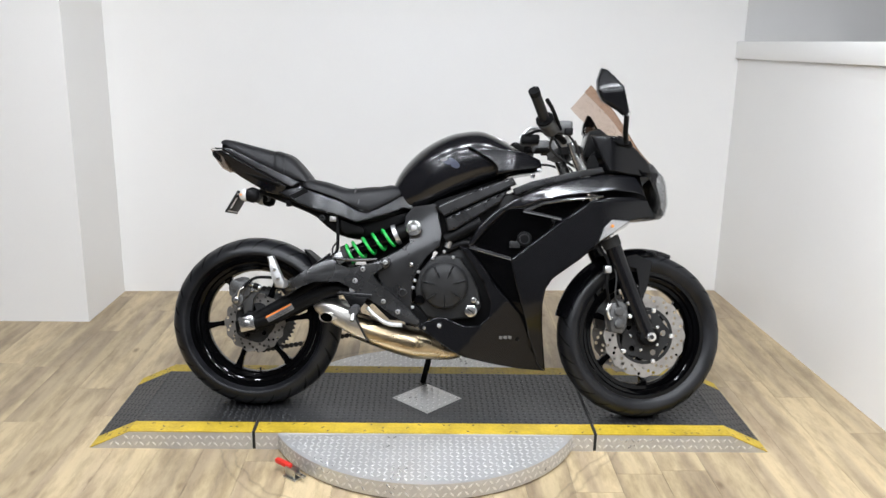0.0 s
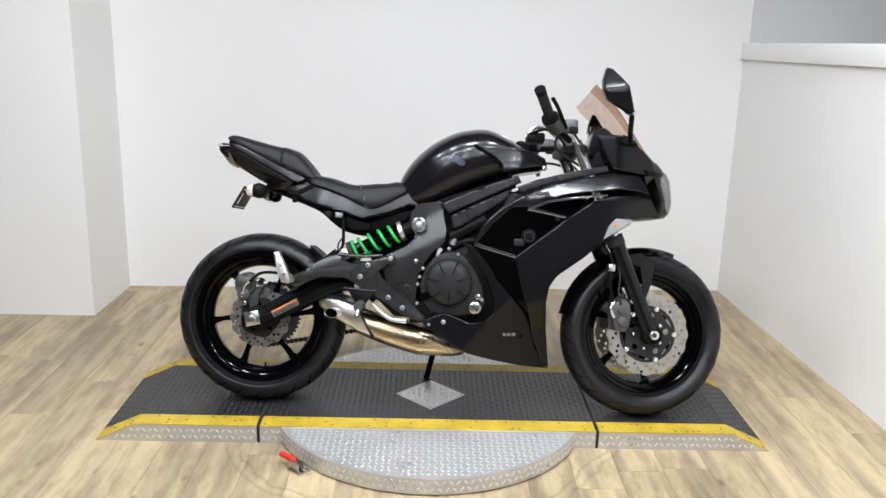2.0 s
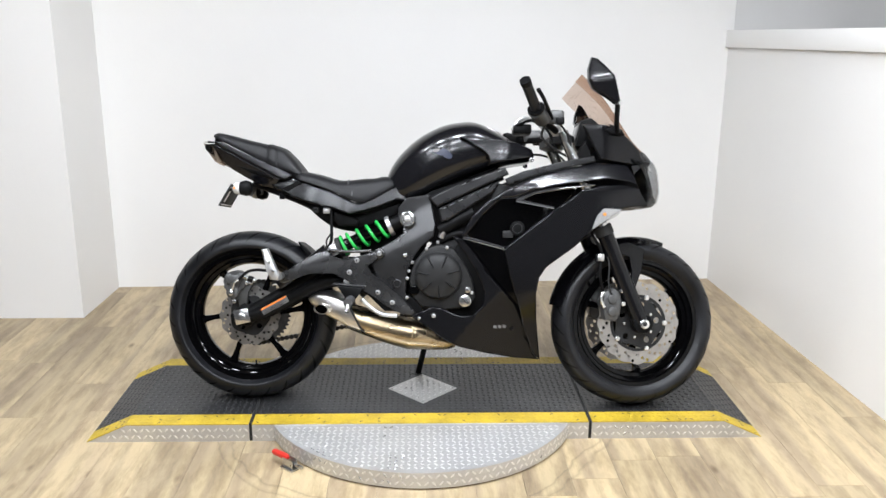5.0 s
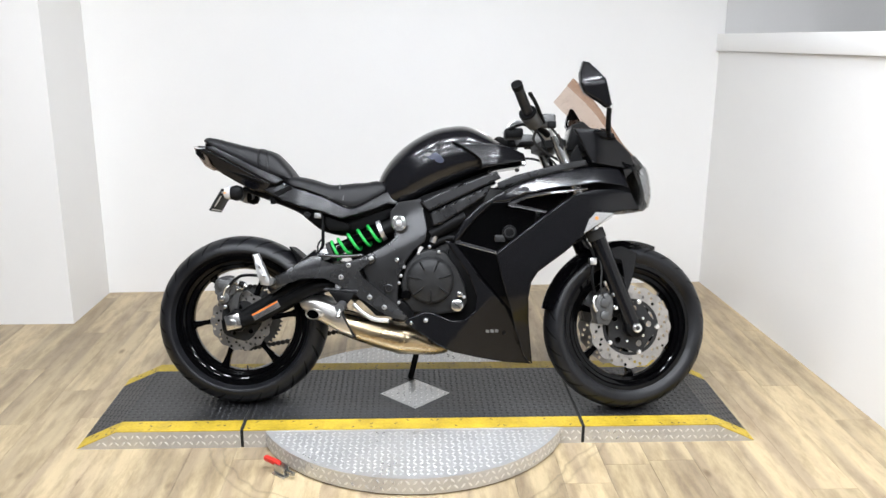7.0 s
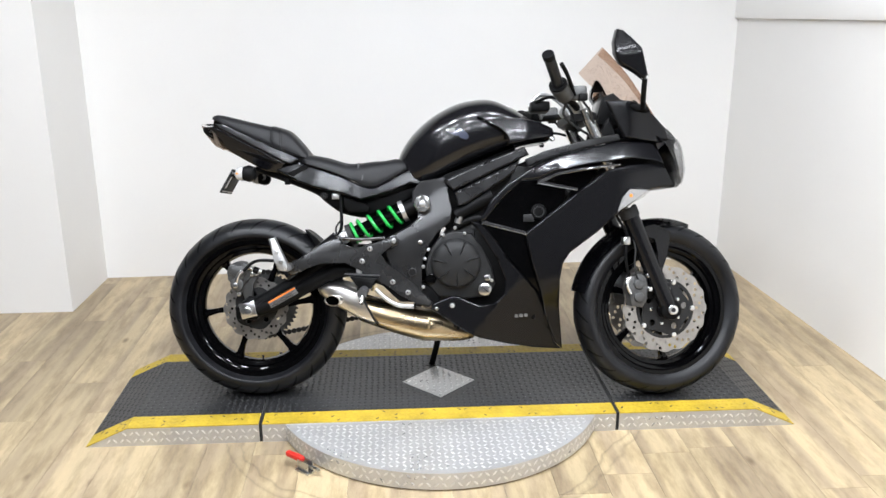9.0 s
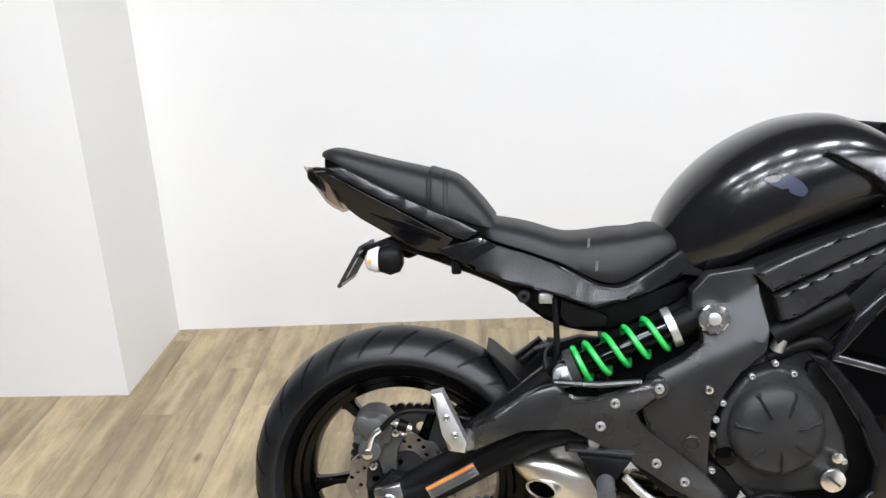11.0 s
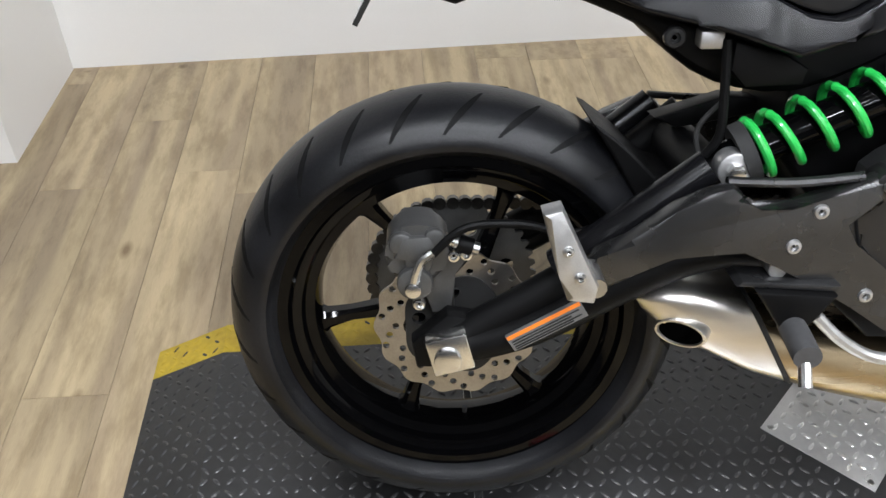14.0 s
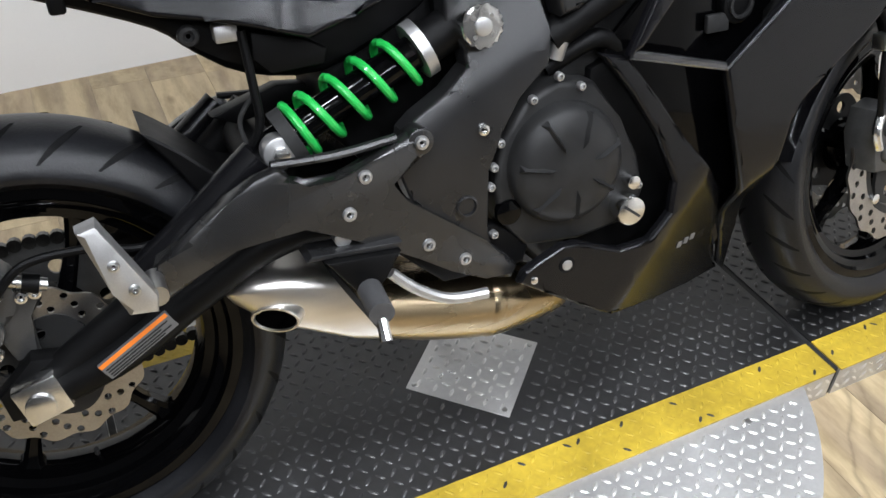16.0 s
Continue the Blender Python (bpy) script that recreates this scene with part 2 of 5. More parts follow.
wall("wall_behind", [(-3.00, -4.75), (2.9, -4.75), (2.9, -4.60), (-3.00, -4.60)], -0.05, CEILING, "unseen rear wall painted dark for dark reflections")
for name, paint in (("wall_behind", UNSEEN_WALL), ("wall_left", UNSEEN_WALL), ("wall_right_upper", UPPER), ("wall_back_end", UPPER)):
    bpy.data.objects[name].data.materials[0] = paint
ledge = part("ledge_trim", prism([(right_x(1.868) - 0.018, 1.865), (right_x(-4.59) - 0.018, -4.59), (2.14, -4.59), (2.14, 1.865)], 1.2365, 1.323, "z", 0.004), WALL,
             label="white painted board capping the half wall")
tagged(ledge, category="trim", kind="structure")
for name in ("ledge_trim", "wall_right_lower"):
    for v in bpy.data.objects[name].data.vertices:
        if 1.0 < v.co.z < 2.0:
            v.co.z += 0.027 * (1.84 - v.co.y)
ceiling = tagged(part("ceiling", box(-3.0, 2.9, -4.75, 2.01, CEILING + 0.002, CEILING + 0.1), CEIL, label="unseen ceiling painted dark to cut fill light", smooth=False), category="ceiling", kind="structure")
floor = tagged(part("floor", box(-3.0, 2.9, -4.75, 2.01, -0.1, FLOOR - 0.0045), UNDER, label="pale oak-look vinyl plank floor", smooth=False), category="floor", kind="structure")

for lx, ly in LAMP_ROWS:
    fix = thing("ceiling_lamp", "small square white led panel fixed to the ceiling", "lamp", "ceiling lamps", pose(lx, ly, CEILING))
    part("housing", box(-0.125, 0.125, -0.125, 0.125, -0.022, 0.0, 0.006), LAMP_BODY, fix)
    part("diffuser", box(-0.11, 0.11, -0.11, 0.11, -0.027, -0.0225, 0.002), LED, fix)

# ---- the turntable and the ramps ----
TOP = 0.055
CX, CY, CR = 0.02, 0.265, 0.55
table = thing("turntable", "round aluminium tread-plate turntable on the floor", "turntable", m=pose(0, 0, 0))


def disc(r, z0, z1, n=128, bevel=0.0, c=(CX, CY)):
    return prism([(c[0] + r * math.cos(2 * math.pi * i / n), c[1] + r * math.sin(2 * math.pi * i / n)) for i in range(n)], z0, z1, "z", bevel)


part("base_ring", disc(CR - 0.012, FLOOR, FLOOR + 0.006), DARK, table)
part("plate", disc(CR, FLOOR + 0.0055, 0.048, bevel=0.0025), ALU, table)
near = lambda x, y: (x - CX) ** 2 + (y - CY) ** 2 < (CR - 0.012) ** 2 and not (0.03 < y < 0.61)
lugs("tread_relief", tread_grid(CX - CR, CX + CR, CY - CR, CY + CR, lambda x: 0.0482, near), BRIGHT, table)
rim_spots = []
for row in range(2):
    for i in range(150):
        a = 2 * math.pi * (i + 0.5 * row) / 150
        n = Vector((math.cos(a), math.sin(a), 0))
        s = Vector((-math.sin(a), math.cos(a), 0))
        rim_spots.append((Vector((CX, CY, 0.011 + 0.023 * row)) + n * (CR + 0.0003), n, (s + Vector((0, 0, 1 if (i + row) % 2 else -1))).normalized()))
lugs("edge_relief", rim_spots, BRIGHT, table, length=0.022)
for bx, by in ((-0.30, 0.015), (0.02, 0.012), (0.38, 0.015), (0.02, -0.245), (-0.05, 0.80)):
    part("screw", disc(0.006, 0.048, 0.0505, 12, 0.001, (bx, by)), STEEL, table)
latch = thing("toggle_latch", "steel toggle clamp with a red vinyl grip beside the turntable", "latch", m=pose(-0.405, -0.145, FLOOR, 0, 0, 140))
part("clamp_plate", box(-0.03, 0.025, -0.018, 0.018, 0.0, 0.006, 0.001), STEEL, latch)
part("clamp_cheek", box(-0.025, 0.02, -0.012, -0.008, 0.006, 0.036, 0.001), STEEL, latch)
part("clamp_cheek", box(-0.025, 0.02, 0.008, 0.012, 0.006, 0.036, 0.001), STEEL, latch)
part("hook_bar", box(-0.06, 0.0, -0.005, 0.005, 0.016, 0.026, 0.002), STEEL, latch)
part("red_grip", box(0.005, 0.075, -0.009, 0.009, 0.026, 0.044, 0.006), RED, latch, "red vinyl dipped grip")


def ramp_section(name, x0, x1, slope_left, slope_right, label):
    """One length of platform: tread-plate body, black top, yellow borders, lugs on all of them."""
    th = thing(name, label, "ramp", "platform sections")
    run = 0.135
    prof = [(x0, FLOOR), (x1, FLOOR)]
    prof += [(x1 - run, TOP - 0.003)] if slope_right else [(x1, TOP - 0.003)]
    prof += [(x0 + run, TOP - 0.003)] if slope_left else [(x0, TOP - 0.003)]

    def height(x):
        if slope_left and x < x0 + run:
            return FLOOR + 0.004 + (TOP - FLOOR - 0.004) * (x - x0) / run
        if slope_right and x > x1 - run:
            return FLOOR + 0.004 + (TOP - FLOOR - 0.004) * (x1 - x) / run
        return TOP

    def grade(x):
        if slope_left and x < x0 + run:
            return (TOP - FLOOR - 0.004) / run
        if slope_right and x > x1 - run:
            return -(TOP - FLOOR - 0.004) / run
        return 0.0

    part("body", prism(prof, 0.036, 0.604, "y"), ALU, th, smooth=False)

    def sheet(pname, y0, y1, mat, lab, lift=0.0):
        xs = sorted({x0 + 0.001, x1 - 0.001, *([x0 + run] if slope_left else []), *([x1 - run] if slope_right else [])})
        low = [(x, height(x) - 0.0028) for x in xs]
        return part(pname, prism(low + [(x, height(x) + lift) for x in xs[::-1]], y0, y1, "y"), mat, th, lab, smooth=False)

    sheet("tread_sheet", 0.108, 0.538, TREAD, "worn black anti-slip tread")
    sheet("yellow_border", 0.0345, 0.1078, YELLOW, "scuffed yellow painted border")
    sheet("yellow_border", 0.5382, 0.6055, YELLOW, "scuffed yellow painted border")
    lugs("tread_relief", tread_grid(x0 + 0.006, x1 - 0.006, 0.110, 0.536, lambda x: height(x), lambda x, y: abs(x - 0.025) + abs(y - 0.31) > 0.142, slope=grade), LUG, th)
    for y0, y1 in ((0.037, 0.106), (0.540, 0.604)):
        spots = tread_grid(x0 + 0.006, x1 - 0.006, y0, y1, lambda x: height(x), slope=grade)
        worn = [random.Random(i * 7 + len(spots)).random() < 0.11 for i in range(len(spots))]
        lugs("border_relief", [p for p, w in zip(spots, worn) if not w], YELLOW, th, height=0.0014)
        lugs("worn_relief", [p for p, w in zip(spots, worn) if w], TREAD, th, length=0.018, height=0.0014)
    spots = []
    n = int((x1 - x0) / 0.021)
    for i in range(n):
        for j in range(2):
            x, z = x0 + (i + 0.5 + 0.5 * j) * (x1 - x0) / (n + 0.5), 0.008 + 0.024 * j
            if z < height(x) - 0.012:
                spots.append(((x, 0.0358, z), (0, -1, 0), Vector((1, 0, 1 if (i + j) % 2 else -1)).normalized()))
    lugs("side_relief", spots, BRIGHT, th, length=0.022)
    return th


ramp_section("ramp", -1.112, -0.566, True, False, "sloped black tread platform end with yellow borders")
centre = ramp_section("platform", -0.555, 0.592, False, False, "black tread platform centre with yellow borders on the turntable")
ramp_section("ramp", 0.603, 1.195, False, True, "sloped black tread platform end with yellow borders")
# dark strips added in the open joints, in place of the shade there
for sx in (-0.5605, 0.5975):
    strip = part("gap_shade_strip", box(sx - 0.0055, sx + 0.0055, 0.040, 0.602, FLOOR, 0.0535), DARK, centre, "dark strip filling the joint in place of its shade")
part("diamond_plate", prism([(0.025 - 0.128, 0.31), (0.025, 0.31 - 0.128), (0.025 + 0.128, 0.31), (0.025, 0.31 + 0.128)], TOP - 0.002, TOP + 0.0015, "z", 0.0007), ALU, centre, "bare aluminium tread plate inset")
dl = lambda x, y: abs(x - 0.025) + abs(y - 0.31) < 0.118
lugs("plate_relief", tread_grid(-0.11, 0.16, 0.175, 0.445, lambda x: TOP + 0.0016, dl), BRIGHT, centre)
for dx, dy in ((-0.112, 0), (0.112, 0), (0, -0.112), (0, 0.112)):
    part("screw", disc(0.005, TOP + 0.001, TOP + 0.004, 10, 0.001, (0.025 + dx, 0.31 + dy)), STEEL, centre)

# ---- BIKE ----
# ---- the motorcycle ----
PAINT = material("black_metallic_paint", (0.0042, 0.0042, 0.0054), 0.22, vary=0.3, scale=900, fine=2200, bump=0.03, coat=0.5, rough_vary=0.05, spec=0.25)
PAINT.node_tree.nodes["Principled BSDF"].inputs["Coat Roughness"].default_value = 0.16
SATIN = material("satin_black_cowl", (0.0050, 0.0050, 0.0058), 0.20, vary=0.25, scale=700, fine=1800, bump=0.012, rough_vary=0.06, spec=0.26, coat=0.0)
PLASTIC = material("matte_black_plastic", (0.0032, 0.0032, 0.0034), 0.48, vary=0.25, scale=30, fine=900, bump=0.3, bump_dist=0.0003, spec=0.11)
FRAME = material("satin_grey_frame", (0.024, 0.024, 0.025), 0.30, 0.45, vary=0.25, scale=14, fine=700, bump=0.15, bump_dist=0.0003, spec=0.6)
HANGER = material("grey_hanger_paint", (0.068, 0.068, 0.069), 0.27, 0.85, vary=0.2, scale=14, fine=700, bump=0.15, bump_dist=0.0003)
ENGINE = material("engine_black_paint", (0.019, 0.019, 0.0192), 0.40, 0.0, vary=0.3, scale=25, fine=900, bump=0.25, bump_dist=0.0003, spec=0.2)
GLOSS = material("gloss_black_rim", (0.0012, 0.0012, 0.0014), 0.07, vary=0.2, scale=20, bump=0, coat=0.08, rough_vary=0.03, spec=0.14)
RUBBER = material("tyre_rubber", (0.0066, 0.0069, 0.0082), 0.38, vary=0.7, scale=11, fine=300, bump=0.5, rough_vary=0.16, spec=0.32)
GROOVE = material("shaded_groove_rubber", (0.0034, 0.0034, 0.0037), 0.6, vary=0.3, scale=60, spec=0.12)
SEAT = material("black_seat_vinyl", (0.0085, 0.0085, 0.0093), 0.46, vary=0.18, scale=20, fine=1100, bump=0.5, bump_dist=0.0004, spec=0.25)
# black plastic duct edges, with their highlights put in as metallic grey
TRIM = material("highlight_grey_trim", (0.16, 0.16, 0.165), 0.2, 0.9, vary=0.15, scale=40, bump=0)
SPROCKET = material("oily_dark_steel", (0.05, 0.048, 0.045), 0.36, 0.8, vary=0.4, scale=60, fine=400)
PEG = material("grey_peg_rubber", (0.05, 0.05, 0.052), 0.6, vary=0.2, scale=60)
BLACK = material("bore_shade_black", (0.001, 0.001, 0.001), 0.9, spec=0.0, bump=0)
CALIPER = material("grey_caliper_cast", (0.085, 0.085, 0.084), 0.42, 0.5, vary=0.25, scale=40, fine=500)
SCUFF = material("seat_scuff", (0.045, 0.045, 0.046), 0.6, vary=0.3, scale=120)
CHROME = material("bright_alloy", (0.72, 0.72, 0.71), 0.22, 1.0, vary=0.1, scale=40, bump=0.05)
CAST = material("cast_alloy", (0.50, 0.50, 0.50), 0.42, 0.9, vary=0.15, scale=40, fine=500)
ROTOR = material("brushed_rotor_steel", (0.37, 0.355, 0.335), 0.34, 1.0, vary=0.2, scale=25, fine=400)
PIPE = material("heat_tinted_stainless", (0.42, 0.335, 0.215), 0.28, 1.0, vary=0.2, scale=5, fine=300, bump=0.08, stretch=(1, 6, 6))
TIPM = material("brushed_stainless", (0.74, 0.715, 0.68), 0.33, 1.0, vary=0.1, scale=6, fine=400, bump=0.08, stretch=(1, 8, 8))
GREEN = material("green_spring", (0.02, 0.42, 0.07), 0.32, vary=0.1, coat=0.6, bump=0)
ORANGE = material("orange_label", (0.85, 0.22, 0.02), 0.5)
GREY = material("grey_label_print", (0.14, 0.14, 0.14), 0.5)
WHITE = material("white_print", (0.78, 0.78, 0.78), 0.5)
CREAM = material("silver_reflector", (0.60, 0.60, 0.60), 0.25, 0.15)
MIRROR = material("mirror_glass", (0.85, 0.85, 0.85), 0.03, 1.0, vary=0.0, bump=0, rough_vary=0.0)
BLUE = material("dull_blue_emblem", (0.028, 0.034, 0.060), 0.3, coat=1.0)


def clear(name, colour, rough=0.03, gloss=0.03):
    m = bpy.data.materials.new(name)
    m.use_nodes = True
    t = m.node_tree
    b = t.nodes["Principled BSDF"]
    b.inputs["Roughness"].default_value = rough
    mixn = t.nodes.new("ShaderNodeMixShader")
    tr = t.nodes.new("ShaderNodeBsdfTransparent")
    tr.inputs[0].default_value = (*colour, 1)
    gl = t.nodes.new("ShaderNodeBsdfGlossy")
    gl.inputs["Roughness"].default_value = rough
    mixn.inputs[0].default_value = gloss
    t.links.new(tr.outputs[0], mixn.inputs[1])
    t.links.new(gl.outputs[0], mixn.inputs[2])
    t.links.new(mixn.outputs[0], t.nodes["Material Output"].inputs[0])
    return m


SMOKE = clear("smoked_brown_acrylic", (0.74, 0.62, 0.54), 0.2, 0.0)
LENS = clear("clear_lens", (0.86, 0.86, 0.86), 0.08)
AMBER = material("amber_bulb", (0.85, 0.30, 0.03), 0.3)
TAIL = clear("tinted_tail_lens", (0.66, 0.60, 0.54), 0.06)

LEAN = 15.0
bike = thing("motorcycle", "black sport motorcycle with green shock spring leaning on its side stand", "motorcycle",
             m=Matrix.Translation((0, 0.238, TOP)) @ pose(0, 0, 0, 0, 0, -2.2) @ pose(0, 0, 0, -LEAN))


# In bike space x runs forward, z up, and side +1 is the side with the exhaust outlet (y = -v).
def P(u, v, w):
    return Vector((u, -v, w))


def move(bm, m):
    bmesh.ops.transform(bm, matrix=m, verts=bm.verts)
    return bm


def spline(pts, per=6, closed=False):
    """Points of a smooth curve through pts."""
    pts = [Vector(p) for p in pts]
    n = len(pts)
    out = []
    for i in range(n if closed else n - 1):
        if closed:
            a, b, c, d = (pts[(i + k) % n] for k in (-1, 0, 1, 2))
        else:
            a, b, c, d = pts[max(i - 1, 0)], pts[i], pts[i + 1], pts[min(i + 2, n - 1)]
        for k in range(per):
            t = k / per
            out.append(0.5 * ((2 * b) + (c - a) * t + (2 * a - 5 * b + 4 * c - d) * t * t + (3 * b - a - 3 * c + d) * t ** 3))
    if not closed:
        out.append(pts[-1])
    return out


def tube(pts, r, n=12, per=6, bm=None, taper=None, flat=1.0):
    """A round bar along a smooth curve."""
    bm = bm or bmesh.new()
    line = spline(pts, per) if len(pts) > 2 else [Vector(p) for p in pts]
    rings = []
    up = Vector((0, 1, 0))
    for i, p in enumerate(line):
        d = (line[min(i + 1, len(line) - 1)] - line[max(i - 1, 0)]).normalized()
        s = d.cross(up)
        s = s.normalized() if s.length > 1e-3 else d.cross(Vector((1, 0, 0))).normalized()
        q = s.cross(d)
        rr = r if taper is None else r * (1 + (taper - 1) * i / (len(line) - 1))
        rings.append([bm.verts.new(p + (s * math.cos(2 * math.pi * k / n) + q * math.sin(2 * math.pi * k / n) * flat) * rr) for k in range(n)])
    for a, b in zip(rings, rings[1:]):
        for k in range(n):
            bm.faces.new((a[k], a[(k + 1) % n], b[(k + 1) % n], b[k]))
    bm.faces.new(rings[0][::-1])
    bm.faces.new(rings[-1])
    return bm


def cyl(c, r, v0, v1, n=32, bevel=0.0015, bm=None):
    """A disc or short cylinder with its axis across the bike."""
    return prism([(c[0] + r * math.cos(2 * math.pi * i / n), c[1] + r * math.sin(2 * math.pi * i / n)) for i in range(n)], -v0, -v1, "y", bevel, bm=bm)


def lathe(c, section, n=96, bm=None):
    """Revolves a closed section of (radius, v) round the cross axis at c."""
    bm = bm or bmesh.new()
    rings = []
    for i in range(n):
        a = 2 * math.pi * i / n
        rings.append([bm.verts.new((c[0] + r * math.cos(a), -v, c[1] + r * math.sin(a))) for r, v in section])
    k = len(section)
    for i in range(n):
        a, b = rings[i], rings[(i + 1) % n]
        for j in range(k):
            bm.faces.new((a[j], a[(j + 1) % k], b[(j + 1) % k], b[j]))
    return bm


def plate(loops, v0, v1, bevel=0.0):
    """A flat plate with holes: first loop outside, the others cut out."""
    bm = bmesh.new()
    edges = []
    for loop in loops:
        vs = [bm.verts.new((a, -v0, b)) for a, b in loop]
        edges += [bm.edges.new((vs[i], vs[(i + 1) % len(vs)])) for i in range(len(vs))]
    bmesh.ops.triangle_fill(bm, use_beauty=True, use_dissolve=False, edges=edges)
    faces = list(bm.faces)
    r = bmesh.ops.extrude_face_region(bm, geom=faces)
    for g in r["geom"]:
        if isinstance(g, bmesh.types.BMVert):
            g.co.y = -v1
    return bm


def ring(c, r, n=24, wave=0, amp=0.0, phase=0.0):
    return [(c[0] + (r + amp * math.cos(wave * a)) * math.cos(a + phase), c[1] + (r + amp * math.cos(wave * a)) * math.sin(a + phase))
            for a in (2 * math.pi * i / n for i in range(n))]


def shell(outline, vf, thick=0.006, cell=0.022, rim=0.004, side=1, smooth_outline=0):
    """A bowed body panel: an outline in side view, its distance from the centre plane given by vf(u, w), with a rolled rim."""
    if smooth_outline:
        outline = [(p.x, p.y) for p in spline([(a, b, 0) for a, b in outline], smooth_outline, True)]
    bm = bmesh.new()
    bm.faces.new([bm.verts.new((a, 0, b)) for a, b in outline])
    us, ws = [a for a, b in outline], [b for a, b in outline]
    for lo, hi, axis in ((min(us), max(us), 0), (min(ws), max(ws), 2)):
        k = int((hi - lo) / cell)
        for i in range(1, k + 1):
            co = [0, 0, 0]
            co[axis] = lo + (hi - lo) * i / (k + 1)
            no = [0, 0, 0]
            no[axis] = 1
            bmesh.ops.bisect_plane(bm, geom=bm.verts[:] + bm.edges[:] + bm.faces[:], plane_co=co, plane_no=no, dist=1e-5)
    if rim:
        bmesh.ops.inset_region(bm, faces=bm.faces[:], thickness=rim, use_even_offset=True, use_boundary=True)
    # rolled rim: the border is marked by its height, two loops are cut between it and the flat
    for v in {v for e in bm.edges if e.is_boundary for v in e.verts}:
        v.co.y = 1.0 if rim else 0.0
    if rim >= 0.0035:
        spokes = [e for e in bm.edges if abs(e.verts[0].co.y - e.verts[1].co.y) > 0.5]
        bmesh.ops.subdivide_edges(bm, edges=spokes, cuts=2, use_grid_fill=True)
    for v in bm.verts:
        v.co.y = -side * (vf(v.co.x, v.co.z) - rim * 0.95 * v.co.y ** 3)
    r = bmesh.ops.extrude_face_region(bm, geom=bm.faces[:])
    for g in r["geom"]:
        if isinstance(g, bmesh.types.BMVert):
            g.co.y += side * thick
    return bm


def loft(stations, n=24, power=0.75, bm=None):
    """Rings round the bike's length: each station is u, low, high, half width, and the shift of the middle."""
    bm = bm or bmesh.new()
    rings = []
    for u, lo, hi, hw, *more in stations:
        pw = more[0] if more else power
        vs = []
        for k in range(n):
            a = 2 * math.pi * k / n
            c, s = math.cos(a), math.sin(a)
            vs.append(bm.verts.new((u, hw * math.copysign(abs(c) ** pw, c), (lo + hi) / 2 + (hi - lo) / 2 * math.copysign(abs(s) ** pw, s))))
        rings.append(vs)
    for a, b in zip(rings, rings[1:]):
        for k in range(n):
            bm.faces.new((a[k], a[(k + 1) % n], b[(k + 1) % n], b[k]))
    bm.faces.new(rings[0][::-1])
    bm.faces.new(rings[-1])
    return bm


def fine(stations, per=4):
    """Smoothly adds stations between those given."""
    pts = [tuple(s) for s in stations]
    out = []
    for i in range(len(pts) - 1):
        a, b, c, d = pts[max(i - 1, 0)], pts[i], pts[i + 1], pts[min(i + 2, len(pts) - 1)]
        for k in range(per):
            t = k / per
            out.append(tuple(0.5 * (2 * q + (r - p) * t + (2 * p - 5 * q + 4 * r - s) * t * t + (3 * q - p - 3 * r + s) * t ** 3) for p, q, r, s in zip(a, b, c, d)))
    out.append(pts[-1])
    return out


def bolt(c, v, parent, r=0.008, mat=None, name="bolt"):
    """Button-headed bolt with a sunk socket."""
    o = 1 if v > 0 else -1
    bm = lathe(c, [(r, v - 0.004 * o), (r, v + 0.002 * o), (r * 0.86, v + 0.0042 * o), (r * 0.52, v + 0.0048 * o), (r * 0.46, v + 0.0005 * o), (0.0, v + 0.0005 * o)], 16)
    bmesh.ops.remove_doubles(bm, verts=bm.verts[:], dist=1e-6)
    return part(name, bm, mat or CHROME, parent)


# -- wheels --
STEER = 9.0
AXIS = Matrix.Translation((0.739, -0.034, 0.286)) @ Matrix.Rotation(radians(STEER), 4, Vector((-0.39, 0, 0.92))) @ Matrix.Translation((-0.75, 0, -0.288))
STILL = Matrix.Identity(4)


